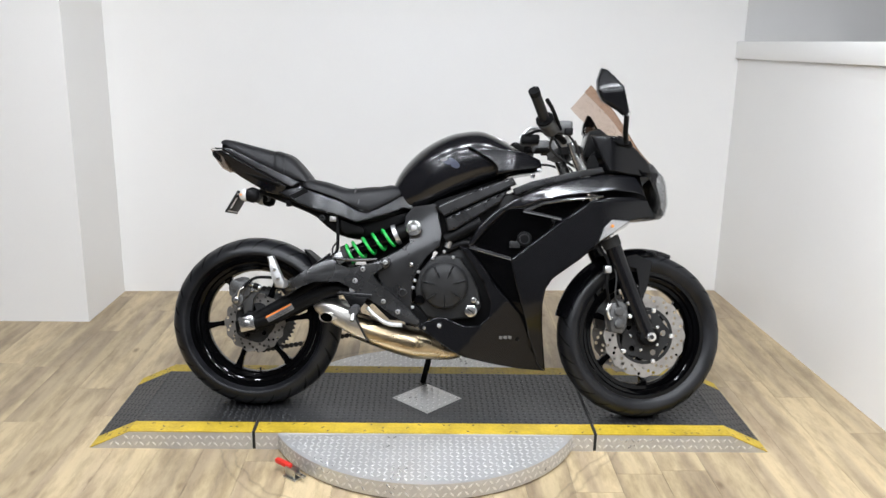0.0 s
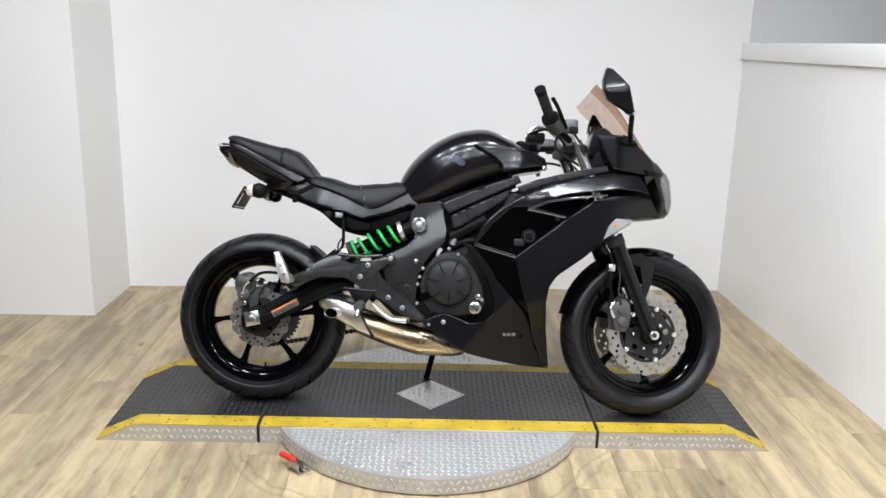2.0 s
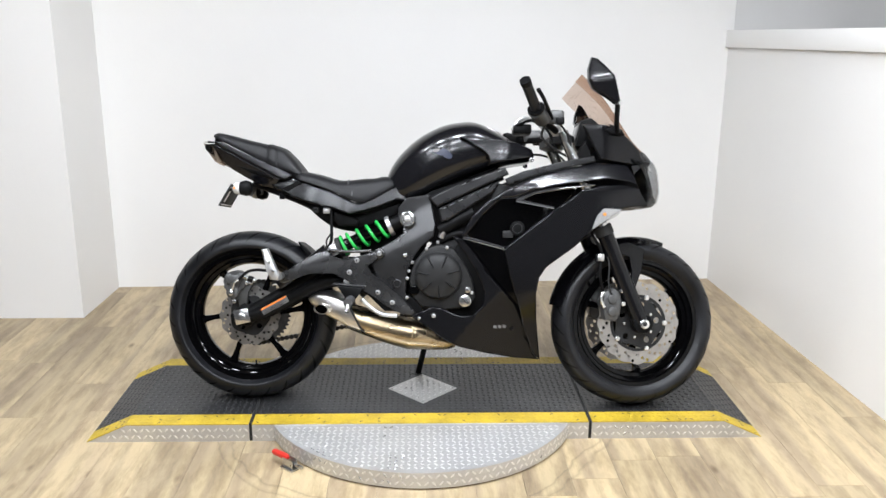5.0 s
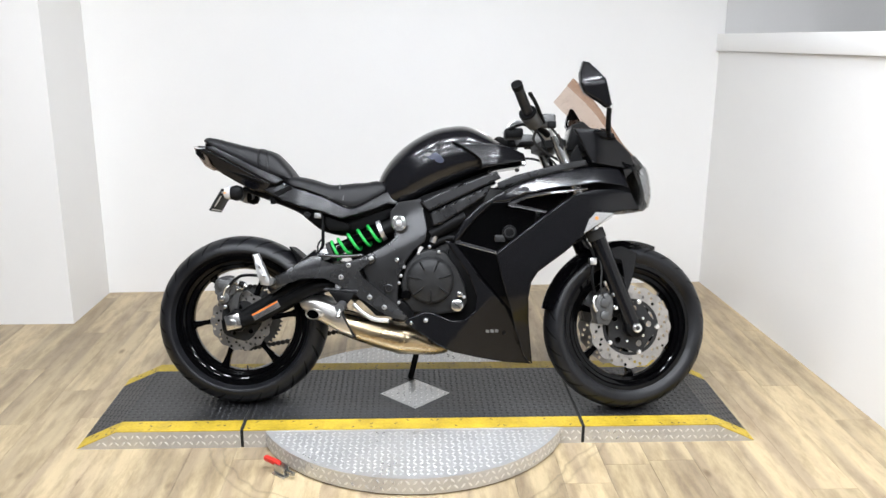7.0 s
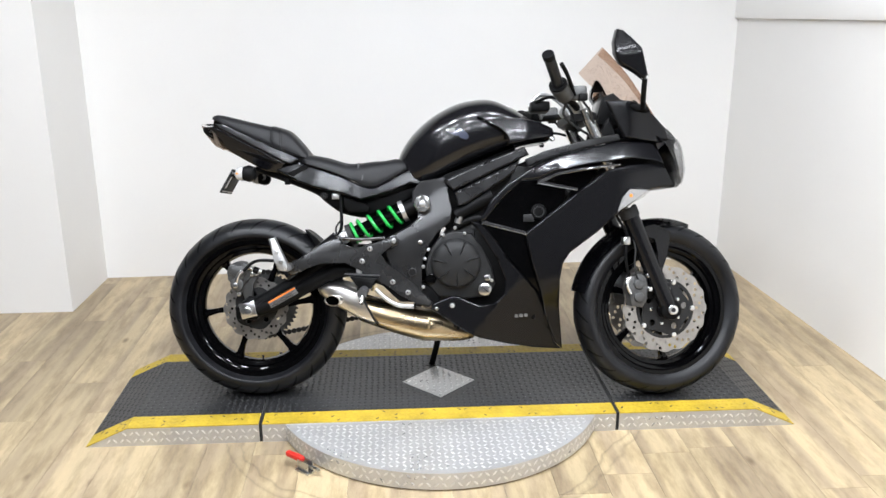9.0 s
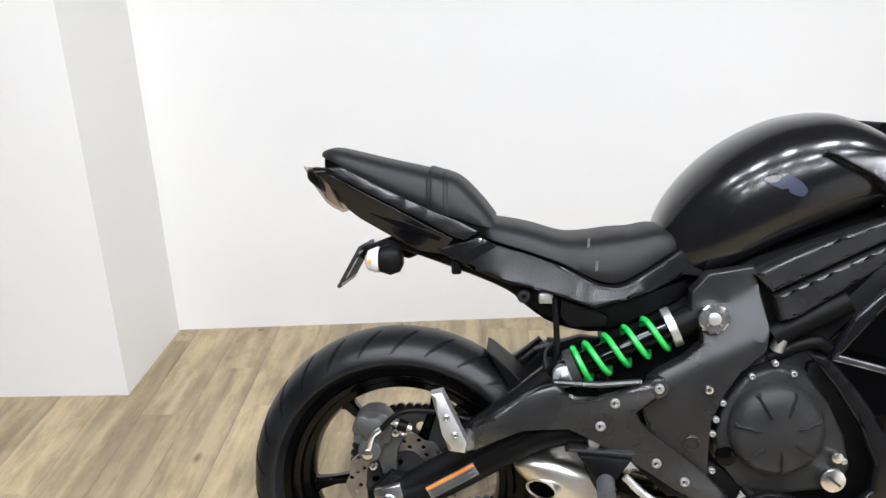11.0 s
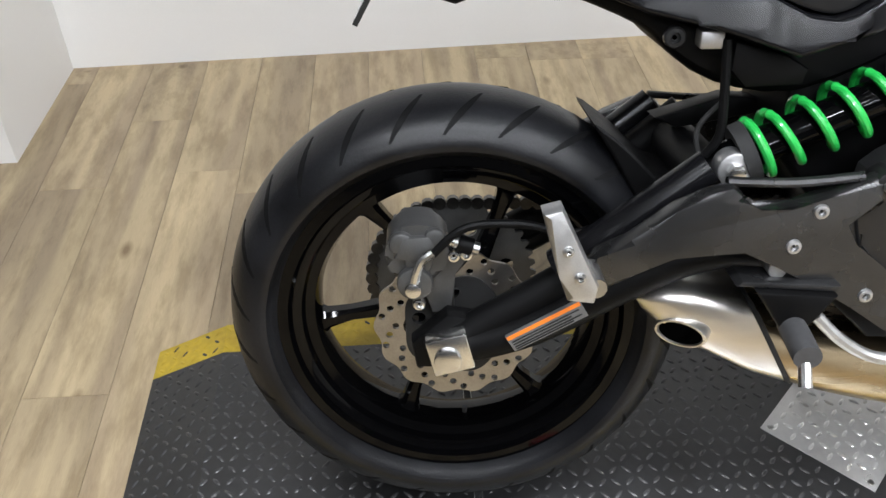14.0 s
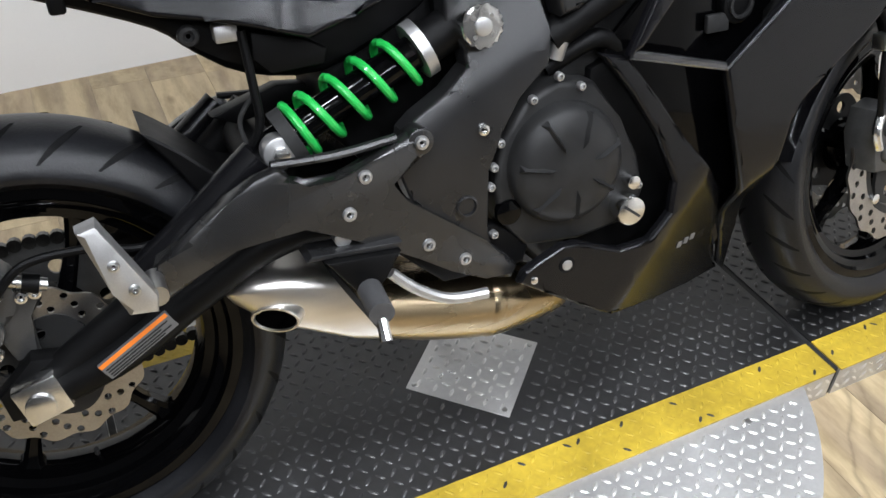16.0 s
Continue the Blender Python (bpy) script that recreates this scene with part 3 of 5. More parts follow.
def wheel(name, c, radius, half, turn, label, spokes, hub_half, phase):
    """Cast wheel: the rim carries a tyre with cut grooves, spokes, a hub and a valve."""
    rr = radius * 0.757
    prof = [(rr + 0.008, half * 0.72), (rr + 0.009, half * 0.62), (rr - 0.003, half * 0.58), (rr - 0.016, half * 0.40), (rr - 0.018, 0.0), (rr - 0.016, -half * 0.40),
            (rr - 0.003, -half * 0.58), (rr + 0.009, -half * 0.62), (rr + 0.008, -half * 0.72), (rr - 0.008, -half * 0.72), (rr - 0.013, -half * 0.62),
            (rr - 0.018, -half * 0.60), (rr - 0.024, -half * 0.56), (rr - 0.028, -half * 0.44), (rr - 0.040, -half * 0.40), (rr - 0.046, -half * 0.15), (rr - 0.046, half * 0.15), (rr - 0.040, half * 0.40),
            (rr - 0.028, half * 0.44), (rr - 0.024, half * 0.56), (rr - 0.018, half * 0.60), (rr - 0.013, half * 0.62), (rr - 0.008, half * 0.72)]
    w = part(name, move(lathe(c, prof), turn), GLOSS, bike, label)
    rb = radius - half * 0.66
    tp = [(rr + 0.004, half * 0.60), (rr + 0.006, half * 0.76), (rr + 0.013, half * 0.86), (rr * 0.5 + rb * 0.5 + 0.008, half * 0.96), (rb + 0.004, half * 0.985)]
    # the tread stands a little proud of the sidewall at its shoulder
    for k in range(17):
        a = 0.16 + (math.pi - 0.32) * k / 16
        tp.append((rb + (radius - rb) * math.sin(a), half * math.copysign(abs(math.cos(a)) ** 0.85, math.cos(a))))
    tp += [(rb + 0.004, -half * 0.985), (rr * 0.5 + rb * 0.5 + 0.008, -half * 0.96), (rr + 0.013, -half * 0.86), (rr + 0.006, -half * 0.76), (rr + 0.004, -half * 0.60)]
    part("tyre", move(lathe(c, tp, 120), turn), RUBBER, w, "worn black road tyre with slanted grooves")
    # slanted tread grooves, each a shallow sliver in the tread, darkened for its shade
    ng = 26
    for side in (1, -1):
        for i in range(ng):
            bm = bmesh.new()
            pairs = []
            for k in range(6):
                t = k / 5
                b = 0.25 + 0.95 * t
                ang = 2 * math.pi * (i + (0.5 if side < 0 else 0)) / ng + 0.16 * t
                rad = rb + (radius - rb) * math.cos(b) + 0.0006
                v = side * half * abs(math.sin(b)) ** 0.85
                wd = 0.0052 * math.sin(math.pi * (0.1 + 0.8 * t)) / rad
                pairs.append([bm.verts.new((c[0] + rad * math.cos(ang + s * wd), -v, c[1] + rad * math.sin(ang + s * wd))) for s in (-1, 1)])
            for a, b2 in zip(pairs, pairs[1:]):
                bm.faces.new((a[0], a[1], b2[1], b2[0]))
            r = bmesh.ops.extrude_face_region(bm, geom=bm.faces[:])
            cen = Vector((c[0], 0, c[1]))
            for g in r["geom"]:
                if isinstance(g, bmesh.types.BMVert):
                    g.co += (cen - g.co).normalized() * 0.003
            part("groove", move(bm, turn), GROOVE, w)
    for i in range(spokes):
        a = 2 * math.pi * i / spokes + phase
        bm = bmesh.new()
        rows = []
        for t, wd, th in ((0.0, 0.016, 0.020), (0.25, 0.011, 0.016), (0.7, 0.0085, 0.013), (0.93, 0.012, 0.015), (1.0, 0.019, 0.018)):
            rad = 0.045 + (rr - 0.043 - 0.045) * t
            ca, sa = math.cos(a + 0.10 * t), math.sin(a + 0.10 * t)
            rows.append([bm.verts.new((c[0] + rad * ca - s * wd * sa, -q * th, c[1] + rad * sa + s * wd * ca)) for s, q in ((-1, -0.6), (-0.5, -1), (0.5, -1), (1, -0.6), (1, 0.6), (0.5, 1), (-0.5, 1), (-1, 0.6))])
        for ra, rb in zip(rows, rows[1:]):
            for k in range(8):
                bm.faces.new((ra[k], ra[(k + 1) % 8], rb[(k + 1) % 8], rb[k]))
        bm.faces.new(rows[0]), bm.faces.new(rows[-1])
        part("spoke", move(bm, turn), GLOSS, w)
    part("hub", move(cyl(c, 0.050, -hub_half, hub_half, 40, 0.004), turn), GLOSS, w)
    part("valve_stem", move(tube([(c[0] + 0.01, 0, c[1] - rr + 0.025), (c[0] + 0.01, -0.012, c[1] - rr + 0.058)], 0.0035, 8), turn), DARK, w)
    return w


RC, FC = (-0.587, 0.298), (0.777, 0.286)
rear = wheel("rear_wheel", RC, 0.299, 0.083, STILL, "gloss black cast rear wheel", 6, 0.06, 0.03)
front = wheel("front_wheel", FC, 0.291, 0.060, AXIS, "gloss black cast front wheel", 6, 0.055, 0.55)


def rotor(c, r, inner, v, parent, turn, label, waves=12):
    holes, hole = [], (r - inner) * 0.122
    for i in range(waves * 3):
        a = 2 * math.pi * i / (waves * 3)
        rad = inner + (r - inner) * (0.28, 0.52, 0.74)[i % 3]
        holes.append([(c[0] + rad * math.cos(a) + hole * math.cos(2 * math.pi * k / 8), c[1] + rad * math.sin(a) + hole * math.sin(2 * math.pi * k / 8)) for k in range(8)])
    loops = [ring(c, r - 0.003, 144, waves, 0.003), ring(c, inner, 72, waves, 0.002)] + holes
    return part("brake_disc", move(plate(loops, v - 0.0022, v + 0.0022), turn), ROTOR, parent, label, angle=30)


rotor(RC, 0.108, 0.068, 0.062, rear, STILL, "drilled petal brake disc", 14)
part("disc_carrier", plate([ring(RC, 0.070, 60, 5, 0.004)] + [ring((RC[0] + 0.05 * math.cos(a), RC[1] + 0.05 * math.sin(a)), 0.009, 12) for a in (0.4, 1.66, 2.9, 4.17, 5.43)], 0.058, 0.066), ENGINE, rear)
teeth = 44
part("sprocket", plate([[(RC[0] + rad * math.cos(2 * math.pi * (i + 0.0) / (teeth * 4)), RC[1] + rad * math.sin(2 * math.pi * i / (teeth * 4))) for i in range(teeth * 4) for rad in ((0.120, 0.120, 0.112, 0.112)[i % 4],)],
                       ring(RC, 0.055, 40)] + [ring((RC[0] + 0.078 * math.cos(a), RC[1] + 0.078 * math.sin(a)), 0.011, 12) for a in (0.2, 1.25, 2.3, 3.34, 4.39, 5.44)], -0.078, -0.084), CALIPER, rear, "grey steel toothed sprocket")
for v in (0.066, -0.066):
    rotor(FC, 0.148, 0.100, v, front, AXIS, "drilled floating petal brake disc", 16)
    s = 1 if v > 0 else -1
    arms = ring(FC, 0.086, 80, 5, 0.006)
    part("disc_carrier", move(plate([arms, ring(FC, 0.030, 30)] + [ring((FC[0] + 0.066 * math.cos(a), FC[1] + 0.066 * math.sin(a)), 0.011, 14) for a in (0.15, 1.41, 2.66, 3.92, 5.18)], v - 0.003 + 0.004 * s, v + 0.003 + 0.004 * s), AXIS), ENGINE, front)
    if v > 0:
        part("disc_bridge", move(lathe(FC, [(0.090, v - 0.001), (0.090, v + 0.0025), (0.101, v + 0.0025), (0.101, v - 0.001)], 60), AXIS), ENGINE, front)
        for i in range(5):
            a = 2 * math.pi * i / 5 + 0.0
            bm = cyl((FC[0] + 0.094 * math.cos(a), FC[1] + 0.094 * math.sin(a)), 0.0095, v - 0.004, v + 0.008, 18, 0.002)
            part("disc_button", move(bm, AXIS), CHROME, front)
            a += 0.63
            bm = cyl((FC[0] + 0.052 * math.cos(a), FC[1] + 0.052 * math.sin(a)), 0.006, v, v + 0.012, 14, 0.002)
            part("disc_bolt", move(bm, AXIS), CHROME, front)

# -- front fork, bars, fender --
fork_u = lambda w: FC[0] - 0.427 * (w - FC[1])
for v in (0.102, -0.102):
    leg = part("fork_leg", move(tube([P(fork_u(0.287) - 0.0, v, 0.287), P(fork_u(0.33), v, 0.33), P(fork_u(0.60), v, 0.60)], 0.0285, 20), AXIS), SATIN, bike, "matte black fork leg")
    part("inner_tube", move(tube([P(fork_u(0.59), v, 0.59), P(fork_u(0.935), v, 0.935)], 0.0205, 18), AXIS), CHROME, leg, "bright fork tube")
    part("dust_seal", move(tube([P(fork_u(0.595), v, 0.595), P(fork_u(0.625), v, 0.625)], 0.032, 20), AXIS), DARK, leg)
    part("axle_clamp", move(cyl(FC, 0.034, v - 0.02 if v > 0 else v - 0.022, v + 0.022 if v > 0 else v + 0.02, 28, 0.004), AXIS), PLASTIC, leg)
    part("fork_cap", move(tube([P(fork_u(0.935), v, 0.935), P(fork_u(0.952), v, 0.952)], 0.017, 12), AXIS), CHROME, leg)
axle = part("axle_nut", move(cyl(FC, 0.017, 0.118, 0.136, 24, 0.003), AXIS), CHROME, bike)
part("axle_bore", move(cyl(FC, 0.008, 0.1362, 0.1368, 12, 0), AXIS), DARK, axle)
for w in (0.925, 0.72):
    part("triple_clamp", move(prism([(fork_u(w) - 0.05, 0.07), (fork_u(w) + 0.01, 0.135), (fork_u(w) + 0.035, 0.10), (fork_u(w) + 0.03, -0.10), (fork_u(w) + 0.01, -0.135), (fork_u(w) - 0.05, -0.07)], w - 0.015, w + 0.012, "z", 0.004), AXIS), ENGINE, bike)
calm = [(-0.022, -0.052), (0.016, -0.058), (0.034, -0.03), (0.028, 0.012), (0.036, 0.04), (0.012, 0.058), (-0.02, 0.05), (-0.034, 0.01)]
for v in (0.075, -0.075):
    s = 1 if v > 0 else -1
    cc = (0.668, 0.352)
    cal = part("front_caliper", move(prism([(cc[0] + a, cc[1] + b) for a, b in calm], -(v - 0.028), -(v + 0.030), "y", 0.006), AXIS), CALIPER, bike, "dark two-piston brake caliper")
    for k in (0.022, -0.022):
        part("piston_boss", move(cyl((cc[0] + 0.002, cc[1] + k), 0.017, v + s * 0.028, v + s * 0.040, 22, 0.004), AXIS), CALIPER, cal)
    for k in ((0.035, 0.052), (0.038, 0.005)):
        part("caliper_bolt", move(cyl((cc[0] + k[0], cc[1] + k[1]), 0.0085, v + s * 0.02, v + s * 0.042, 14, 0.002), AXIS), CHROME, cal)
    part("caliper_bracket", move(prism([(0.690, 0.405), (0.745, 0.43), (0.765, 0.36), (0.715, 0.32), (0.695, 0.34)], -(v + s * 0.004), -(v + s * 0.014), "y", 0.003), AXIS), PLASTIC, cal)
part("banjo_fitting", move(tube([P(0.640, 0.11, 0.345), P(0.628, 0.112, 0.375), P(0.640, 0.108, 0.40)], 0.007, 10), AXIS), CHROME, bike)
part("brake_hose", move(tube([P(0.638, 0.108, 0.395), P(0.622, 0.118, 0.46), P(0.628, 0.112, 0.54), P(0.60, 0.10, 0.60), P(0.60, 0.08, 0.68)], 0.0055, 10), AXIS), PLASTIC, bike)
part("hose_clip", move(box(0.612, 0.636, -0.126, -0.100, 0.505, 0.530, 0.004), AXIS), STEEL, bike)
part("speed_sensor_lead", move(tube([P(0.70, 0.095, 0.33), P(0.655, 0.115, 0.42), P(0.655, 0.115, 0.50), P(0.63, 0.10, 0.60)], 0.003, 8), AXIS), DARK, bike)

bm = bmesh.new()
rows = []
for i in range(29):
    a = radians(168 - 100 * i / 28)
    t = i / 28
    hw = 0.066 * (0.72 + 0.28 * math.sin(math.pi * min(1, 0.15 + t * 0.9))) * (1.0 if t < 0.85 else 1 - (t - 0.85) * 4.5)
    row = []
    for k in range(11):
        s = -1 + 2 * k / 10
        r = 0.306 - 0.026 * abs(s) ** 2.4
        row.append(bm.verts.new((FC[0] + r * math.cos(a), hw * s, FC[1] + r * math.sin(a))))
    rows.append(row)
for a, b in zip(rows, rows[1:]):
    for k in range(10):
        bm.faces.new((a[k], a[k + 1], b[k + 1], b[k]))
bmesh.ops.solidify(bm, geom=bm.faces[:], thickness=0.003)
fender = part("front_fender", move(bm, AXIS), PAINT, bike, "gloss black front mudguard", angle=60)
for s in (1, -1):
    part("fender_stay", move(shell([(0.655, 0.555), (0.74, 0.572), (0.80, 0.545), (0.788, 0.47), (0.765, 0.405), (0.748, 0.41), (0.752, 0.47), (0.742, 0.52), (0.69, 0.535)], lambda u, w: 0.070, 0.004, 0.03, 0.002, s), AXIS), SATIN, fender)

BAR = {1: ((0.350, 0.340, 1.096), (0.393, 0.250, 1.020), (0.430, 0.190, 0.985), (0.475, 0.110, 0.958)), -1: ((0.272, -0.350, 0.992), (0.335, -0.250, 0.976), (0.395, -0.180, 0.962), (0.455, -0.100, 0.955))}
bars = part("handlebar", tube([P(*BAR[1][0]), P(*BAR[1][1]), P(*BAR[1][2]), P(*BAR[1][3]), P(0.47, 0, 0.958), P(*BAR[-1][3]), P(*BAR[-1][2]), P(*BAR[-1][1]), P(*BAR[-1][0])], 0.0115, 14), PLASTIC, bike, "black handlebar")
for s in (1, -1):
    q0, q1, q2, q3 = (P(*q) for q in BAR[s])
    along = (q0 - q1).normalized()
    fwd = Vector((0.92, 0, -0.1))
    part("grip", tube([q0 - along * 0.006, q1 + along * 0.004], 0.0172, 18), RUBBER, bars, "ribbed rubber grip")
    part("bar_end", tube([q0 + along * 0.012, q0 - along * 0.006], 0.0185, 16), PLASTIC, bars)
    part("flange", tube([q1 + along * 0.006, q1], 0.029, 20), PLASTIC, bars)
    part("switch_housing", tube([q1, q1 * 0.25 + q2 * 0.75], 0.031 if s > 0 else 0.0265, 14), CALIPER if s > 0 else PLASTIC, bars, "switch housing")
    bm = box(-0.034, 0.032, -0.024, 0.024, -0.022, 0.024, 0.008)
    part("master_cylinder", move(bm, Matrix.Translation(q2 + Vector((0.028, 0, 0.014)))), CALIPER, bars, "cast reservoir body")
    part("lever_pivot", move(box(-0.014, 0.014, -0.014, 0.014, -0.012, 0.012, 0.004), Matrix.Translation(q2 + Vector((0.045, -s * 0.025, 0.0)))), PLASTIC, bars)
    part("lever", tube([q2 + fwd * 0.03, q1 + fwd * 0.045, q0 * 0.5 + q1 * 0.5 + fwd * 0.042, q0 * 0.8 + q1 * 0.2 + fwd * 0.035], 0.0058, 10, taper=1.2), PLASTIC, bars, "black lever")
    part("clamp_riser", tube([P(0.490, s * 0.095, 0.925), P(0.468, s * 0.102, 0.975)], 0.021, 18), CAST, bars)
    part("cable", tube([q2 + Vector((0, 0, -0.012)), q2 + Vector((-0.01, s * 0.01, -0.05)), P(0.46, s * 0.14, 0.90), P(0.54, s * 0.09, 0.86)], 0.0045, 8), DARK, bars)
    part("cable", tube([q2 + fwd * 0.05, q2 + Vector((0.075, s * 0.02, -0.04)), P(0.53, s * 0.14, 0.89), P(0.58, s * 0.1, 0.80)], 0.004, 8), DARK, bars)
    part("bar_switch", cyl((q2.x + 0.030, q2.z + 0.006), 0.012, -q2.y, -q2.y + 0.02, 14, 0.002), CHROME, bars)
part("clutch_cable", tube([P(0.335, -0.02, 0.975), P(0.37, -0.02, 1.015), P(0.42, 0.02, 0.995), P(0.47, 0.08, 0.93)], 0.007, 8), CAST, bars)
part("fork_brace", box(0.335, 0.40, -0.03, 0.05, 0.955, 0.99, 0.008), PLASTIC, bars)
part("brake_hose_upper", tube([P(0.34, 0.02, 0.98), P(0.40, 0.06, 1.0), P(0.45, 0.10, 0.96), P(0.48, 0.12, 0.88)], 0.0055, 8), PLASTIC, bars)
part("ignition_lock", move(cyl((0.455, 0.0), 0.02, -0.02, 0.02, 20, 0.003), Matrix.Translation((0, 0, 0.955))), CAST, bars)
dash = part("instrument_panel", prism([(0.545, 0.905), (0.565, 1.0), (0.60, 1.01), (0.66, 0.96), (0.63, 0.90)], -0.09, 0.09, "y", 0.012), PLASTIC, bike, "black instrument housing")
part("dash_screen", prism([(0.552, 0.93), (0.566, 0.99), (0.563, 0.992), (0.548, 0.932)], -0.07, 0.07, "y", 0.001), GLOSS, dash)

# -- tank and seats --
tank = part("fuel_tank", loft(fine([(-0.112, 0.735, 0.775, 0.035), (-0.100, 0.705, 0.815, 0.075), (-0.072, 0.695, 0.862, 0.105), (-0.03, 0.695, 0.908, 0.130), (0.018, 0.715, 0.945, 0.148), (0.075, 0.745, 0.975, 0.158),
                                    (0.129, 0.770, 0.990, 0.160), (0.20, 0.800, 0.993, 0.156), (0.27, 0.825, 0.962, 0.148), (0.33, 0.840, 0.925, 0.135), (0.385, 0.850, 0.895, 0.11), (0.405, 0.862, 0.885, 0.07)]), 32, 0.72), PAINT, bike, "gloss black fuel tank")
part("filler_cap", move(prism(ring((0, 0), 0.034, 32), -0.004, 0.004, "z", 0.002), Matrix.Translation((0.262, 0, 0.966)) @ Matrix.Rotation(radians(26), 4, "Y")), CAST, tank)
def tank_v(u, w):
    """Half width of the tank's flank near its middle."""
    f = (u - 0.018) / 0.111
    lo, hi, hw = 0.717 + 0.053 * f, 0.948 + 0.044 * f, 0.1495 + 0.0115 * f
    z = min(0.98, abs(w - (lo + hi) / 2) / ((hi - lo) / 2))
    return hw * (1 - z ** 2.78) ** 0.36


for s in (1, -1):
    cover = part("tank_cover", shell([(0.150, 0.925), (0.20, 0.925), (0.28, 0.925), (0.345, 0.915), (0.392, 0.893), (0.400, 0.872), (0.375, 0.862), (0.31, 0.852), (0.245, 0.838), (0.243, 0.862), (0.225, 0.885)],
                                     lambda u, w: 0.168 - 0.25 * max(0, w - 0.87) - 0.35 * max(0, u - 0.30), 0.01, 0.02, 0.005, s), PAINT, tank, "gloss black side cover")
    part("emblem", shell([(0.048, 0.886), (0.068, 0.896), (0.095, 0.892), (0.120, 0.870), (0.112, 0.856), (0.080, 0.868)], lambda u, w: tank_v(u, w) + 0.0022, 0.006, 0.010, 0.001, s, 3), BLUE, tank, "small worn oval emblem")
    part("emblem_gleam", shell([(0.052, 0.886), (0.066, 0.892), (0.078, 0.890), (0.074, 0.882), (0.060, 0.880)], lambda u, w: tank_v(u, w) + 0.0030, 0.002, 0.010, 0.0005, s, 3), GREY, tank)
    bolt((0.392, 0.858), s * 0.125, tank, 0.009)
def cushion(stations, per=4):
    """A seat: upright flanks that lean in, a soft shoulder and a nearly flat top; stations are u, low, high, half width."""
    half = [(0.0, 0.0), (0.93, 0.0), (0.985, 0.02), (1.0, 0.08), (0.985, 0.30), (0.945, 0.55), (0.885, 0.76), (0.80, 0.89), (0.66, 0.955), (0.40, 0.985)]
    section = half + [(0.0, 1.0)] + [(-a, b) for a, b in half[:0:-1]]
    bm = bmesh.new()
    rings = [[bm.verts.new((u, hw * a, lo + (hi - lo) * b)) for a, b in section] for u, lo, hi, hw in fine(stations, per)]
    n = len(section)
    for ra, rb in zip(rings, rings[1:]):
        for k in range(n):
            bm.faces.new((ra[k], ra[(k + 1) % n], rb[(k + 1) % n], rb[k]))
    bm.faces.new(rings[0][::-1])
    bm.faces.new(rings[-1])
    return bm


seat = part("rider_seat", cushion([(-0.418, 0.788, 0.806, 0.100), (-0.402, 0.778, 0.812, 0.116), (-0.34, 0.759, 0.801, 0.126), (-0.28, 0.737, 0.783, 0.130), (-0.235, 0.714, 0.783, 0.132), (-0.19, 0.702, 0.789, 0.131), (-0.15, 0.718, 0.791, 0.125), (-0.115, 0.738, 0.797, 0.115), (-0.085, 0.755, 0.790, 0.103), (-0.066, 0.764, 0.775, 0.082)]), SEAT, bike, "black vinyl rider seat with small scuffs", angle=40)
pill = part("pillion_seat", cushion([(-0.722, 0.933, 0.938, 0.030), (-0.712, 0.929, 0.944, 0.056), (-0.685, 0.918, 0.946, 0.076), (-0.60, 0.877, 0.925, 0.094), (-0.51, 0.836, 0.904, 0.106), (-0.465, 0.818, 0.892, 0.110), (-0.425, 0.804, 0.852, 0.108), (-0.400, 0.797, 0.818, 0.102)]), SEAT, bike, "black vinyl pillion seat", angle=40)
part("seat_base", loft(fine([(-0.716, 0.902, 0.932, 0.036), (-0.668, 0.882, 0.920, 0.062), (-0.56, 0.835, 0.880, 0.082), (-0.46, 0.790, 0.835, 0.094), (-0.405, 0.768, 0.806, 0.096)]), 20, 0.6), PLASTIC, pill, "matte black seat base")
part("strap", cushion([(-0.520, 0.838, 0.9075, 0.1070), (-0.517, 0.835, 0.9095, 0.1090), (-0.484, 0.822, 0.9000, 0.1120), (-0.481, 0.823, 0.8970, 0.1100)], 1), SEAT, pill, "stitched black grab strap")
for c in (-0.512, -0.489):
    part("strap_stitch", cushion([(c - 0.001, 0.834, 0.9105 - (c + 0.517) * 0.3, 0.1106), (c + 0.001, 0.834, 0.9103 - (c + 0.517) * 0.3, 0.1108)], 1), PLASTIC, pill)
for u, w in ((-0.235, 0.775), (-0.222, 0.735)):
    part("scuff_mark", shell([(u - 0.003, w - 0.009), (u + 0.002, w - 0.008), (u + 0.003, w + 0.009), (u - 0.001, w + 0.008)], lambda a, b: 0.1325 - max(0, b - 0.73) * 0.28, 0.004, 0.05, 0), SCUFF, seat)

# -- tail --
RIDGE = lambda u: 0.908 - 0.535 * (u + 0.704)
TAILV = lambda u, w: 0.103 + 0.10 * (u + 0.6) - 0.38 * max(0, RIDGE(u) - w) - 0.10 * max(0, w - RIDGE(u))
tail = part("tail_fairing", loft(fine([(-0.752, 0.896, 0.904, 0.030), (-0.742, 0.880, 0.908, 0.048), (-0.69, 0.845, 0.900, 0.062), (-0.58, 0.785, 0.852, 0.078), (-0.47, 0.732, 0.802, 0.094), (-0.40, 0.705, 0.775, 0.104), (-0.32, 0.680, 0.745, 0.112), (-0.22, 0.660, 0.700, 0.116), (-0.14, 0.670, 0.700, 0.105), (-0.06, 0.700, 0.735, 0.080)], 3), 24, 0.5), PLASTIC, bike, "black tail cowl with gloss panels")
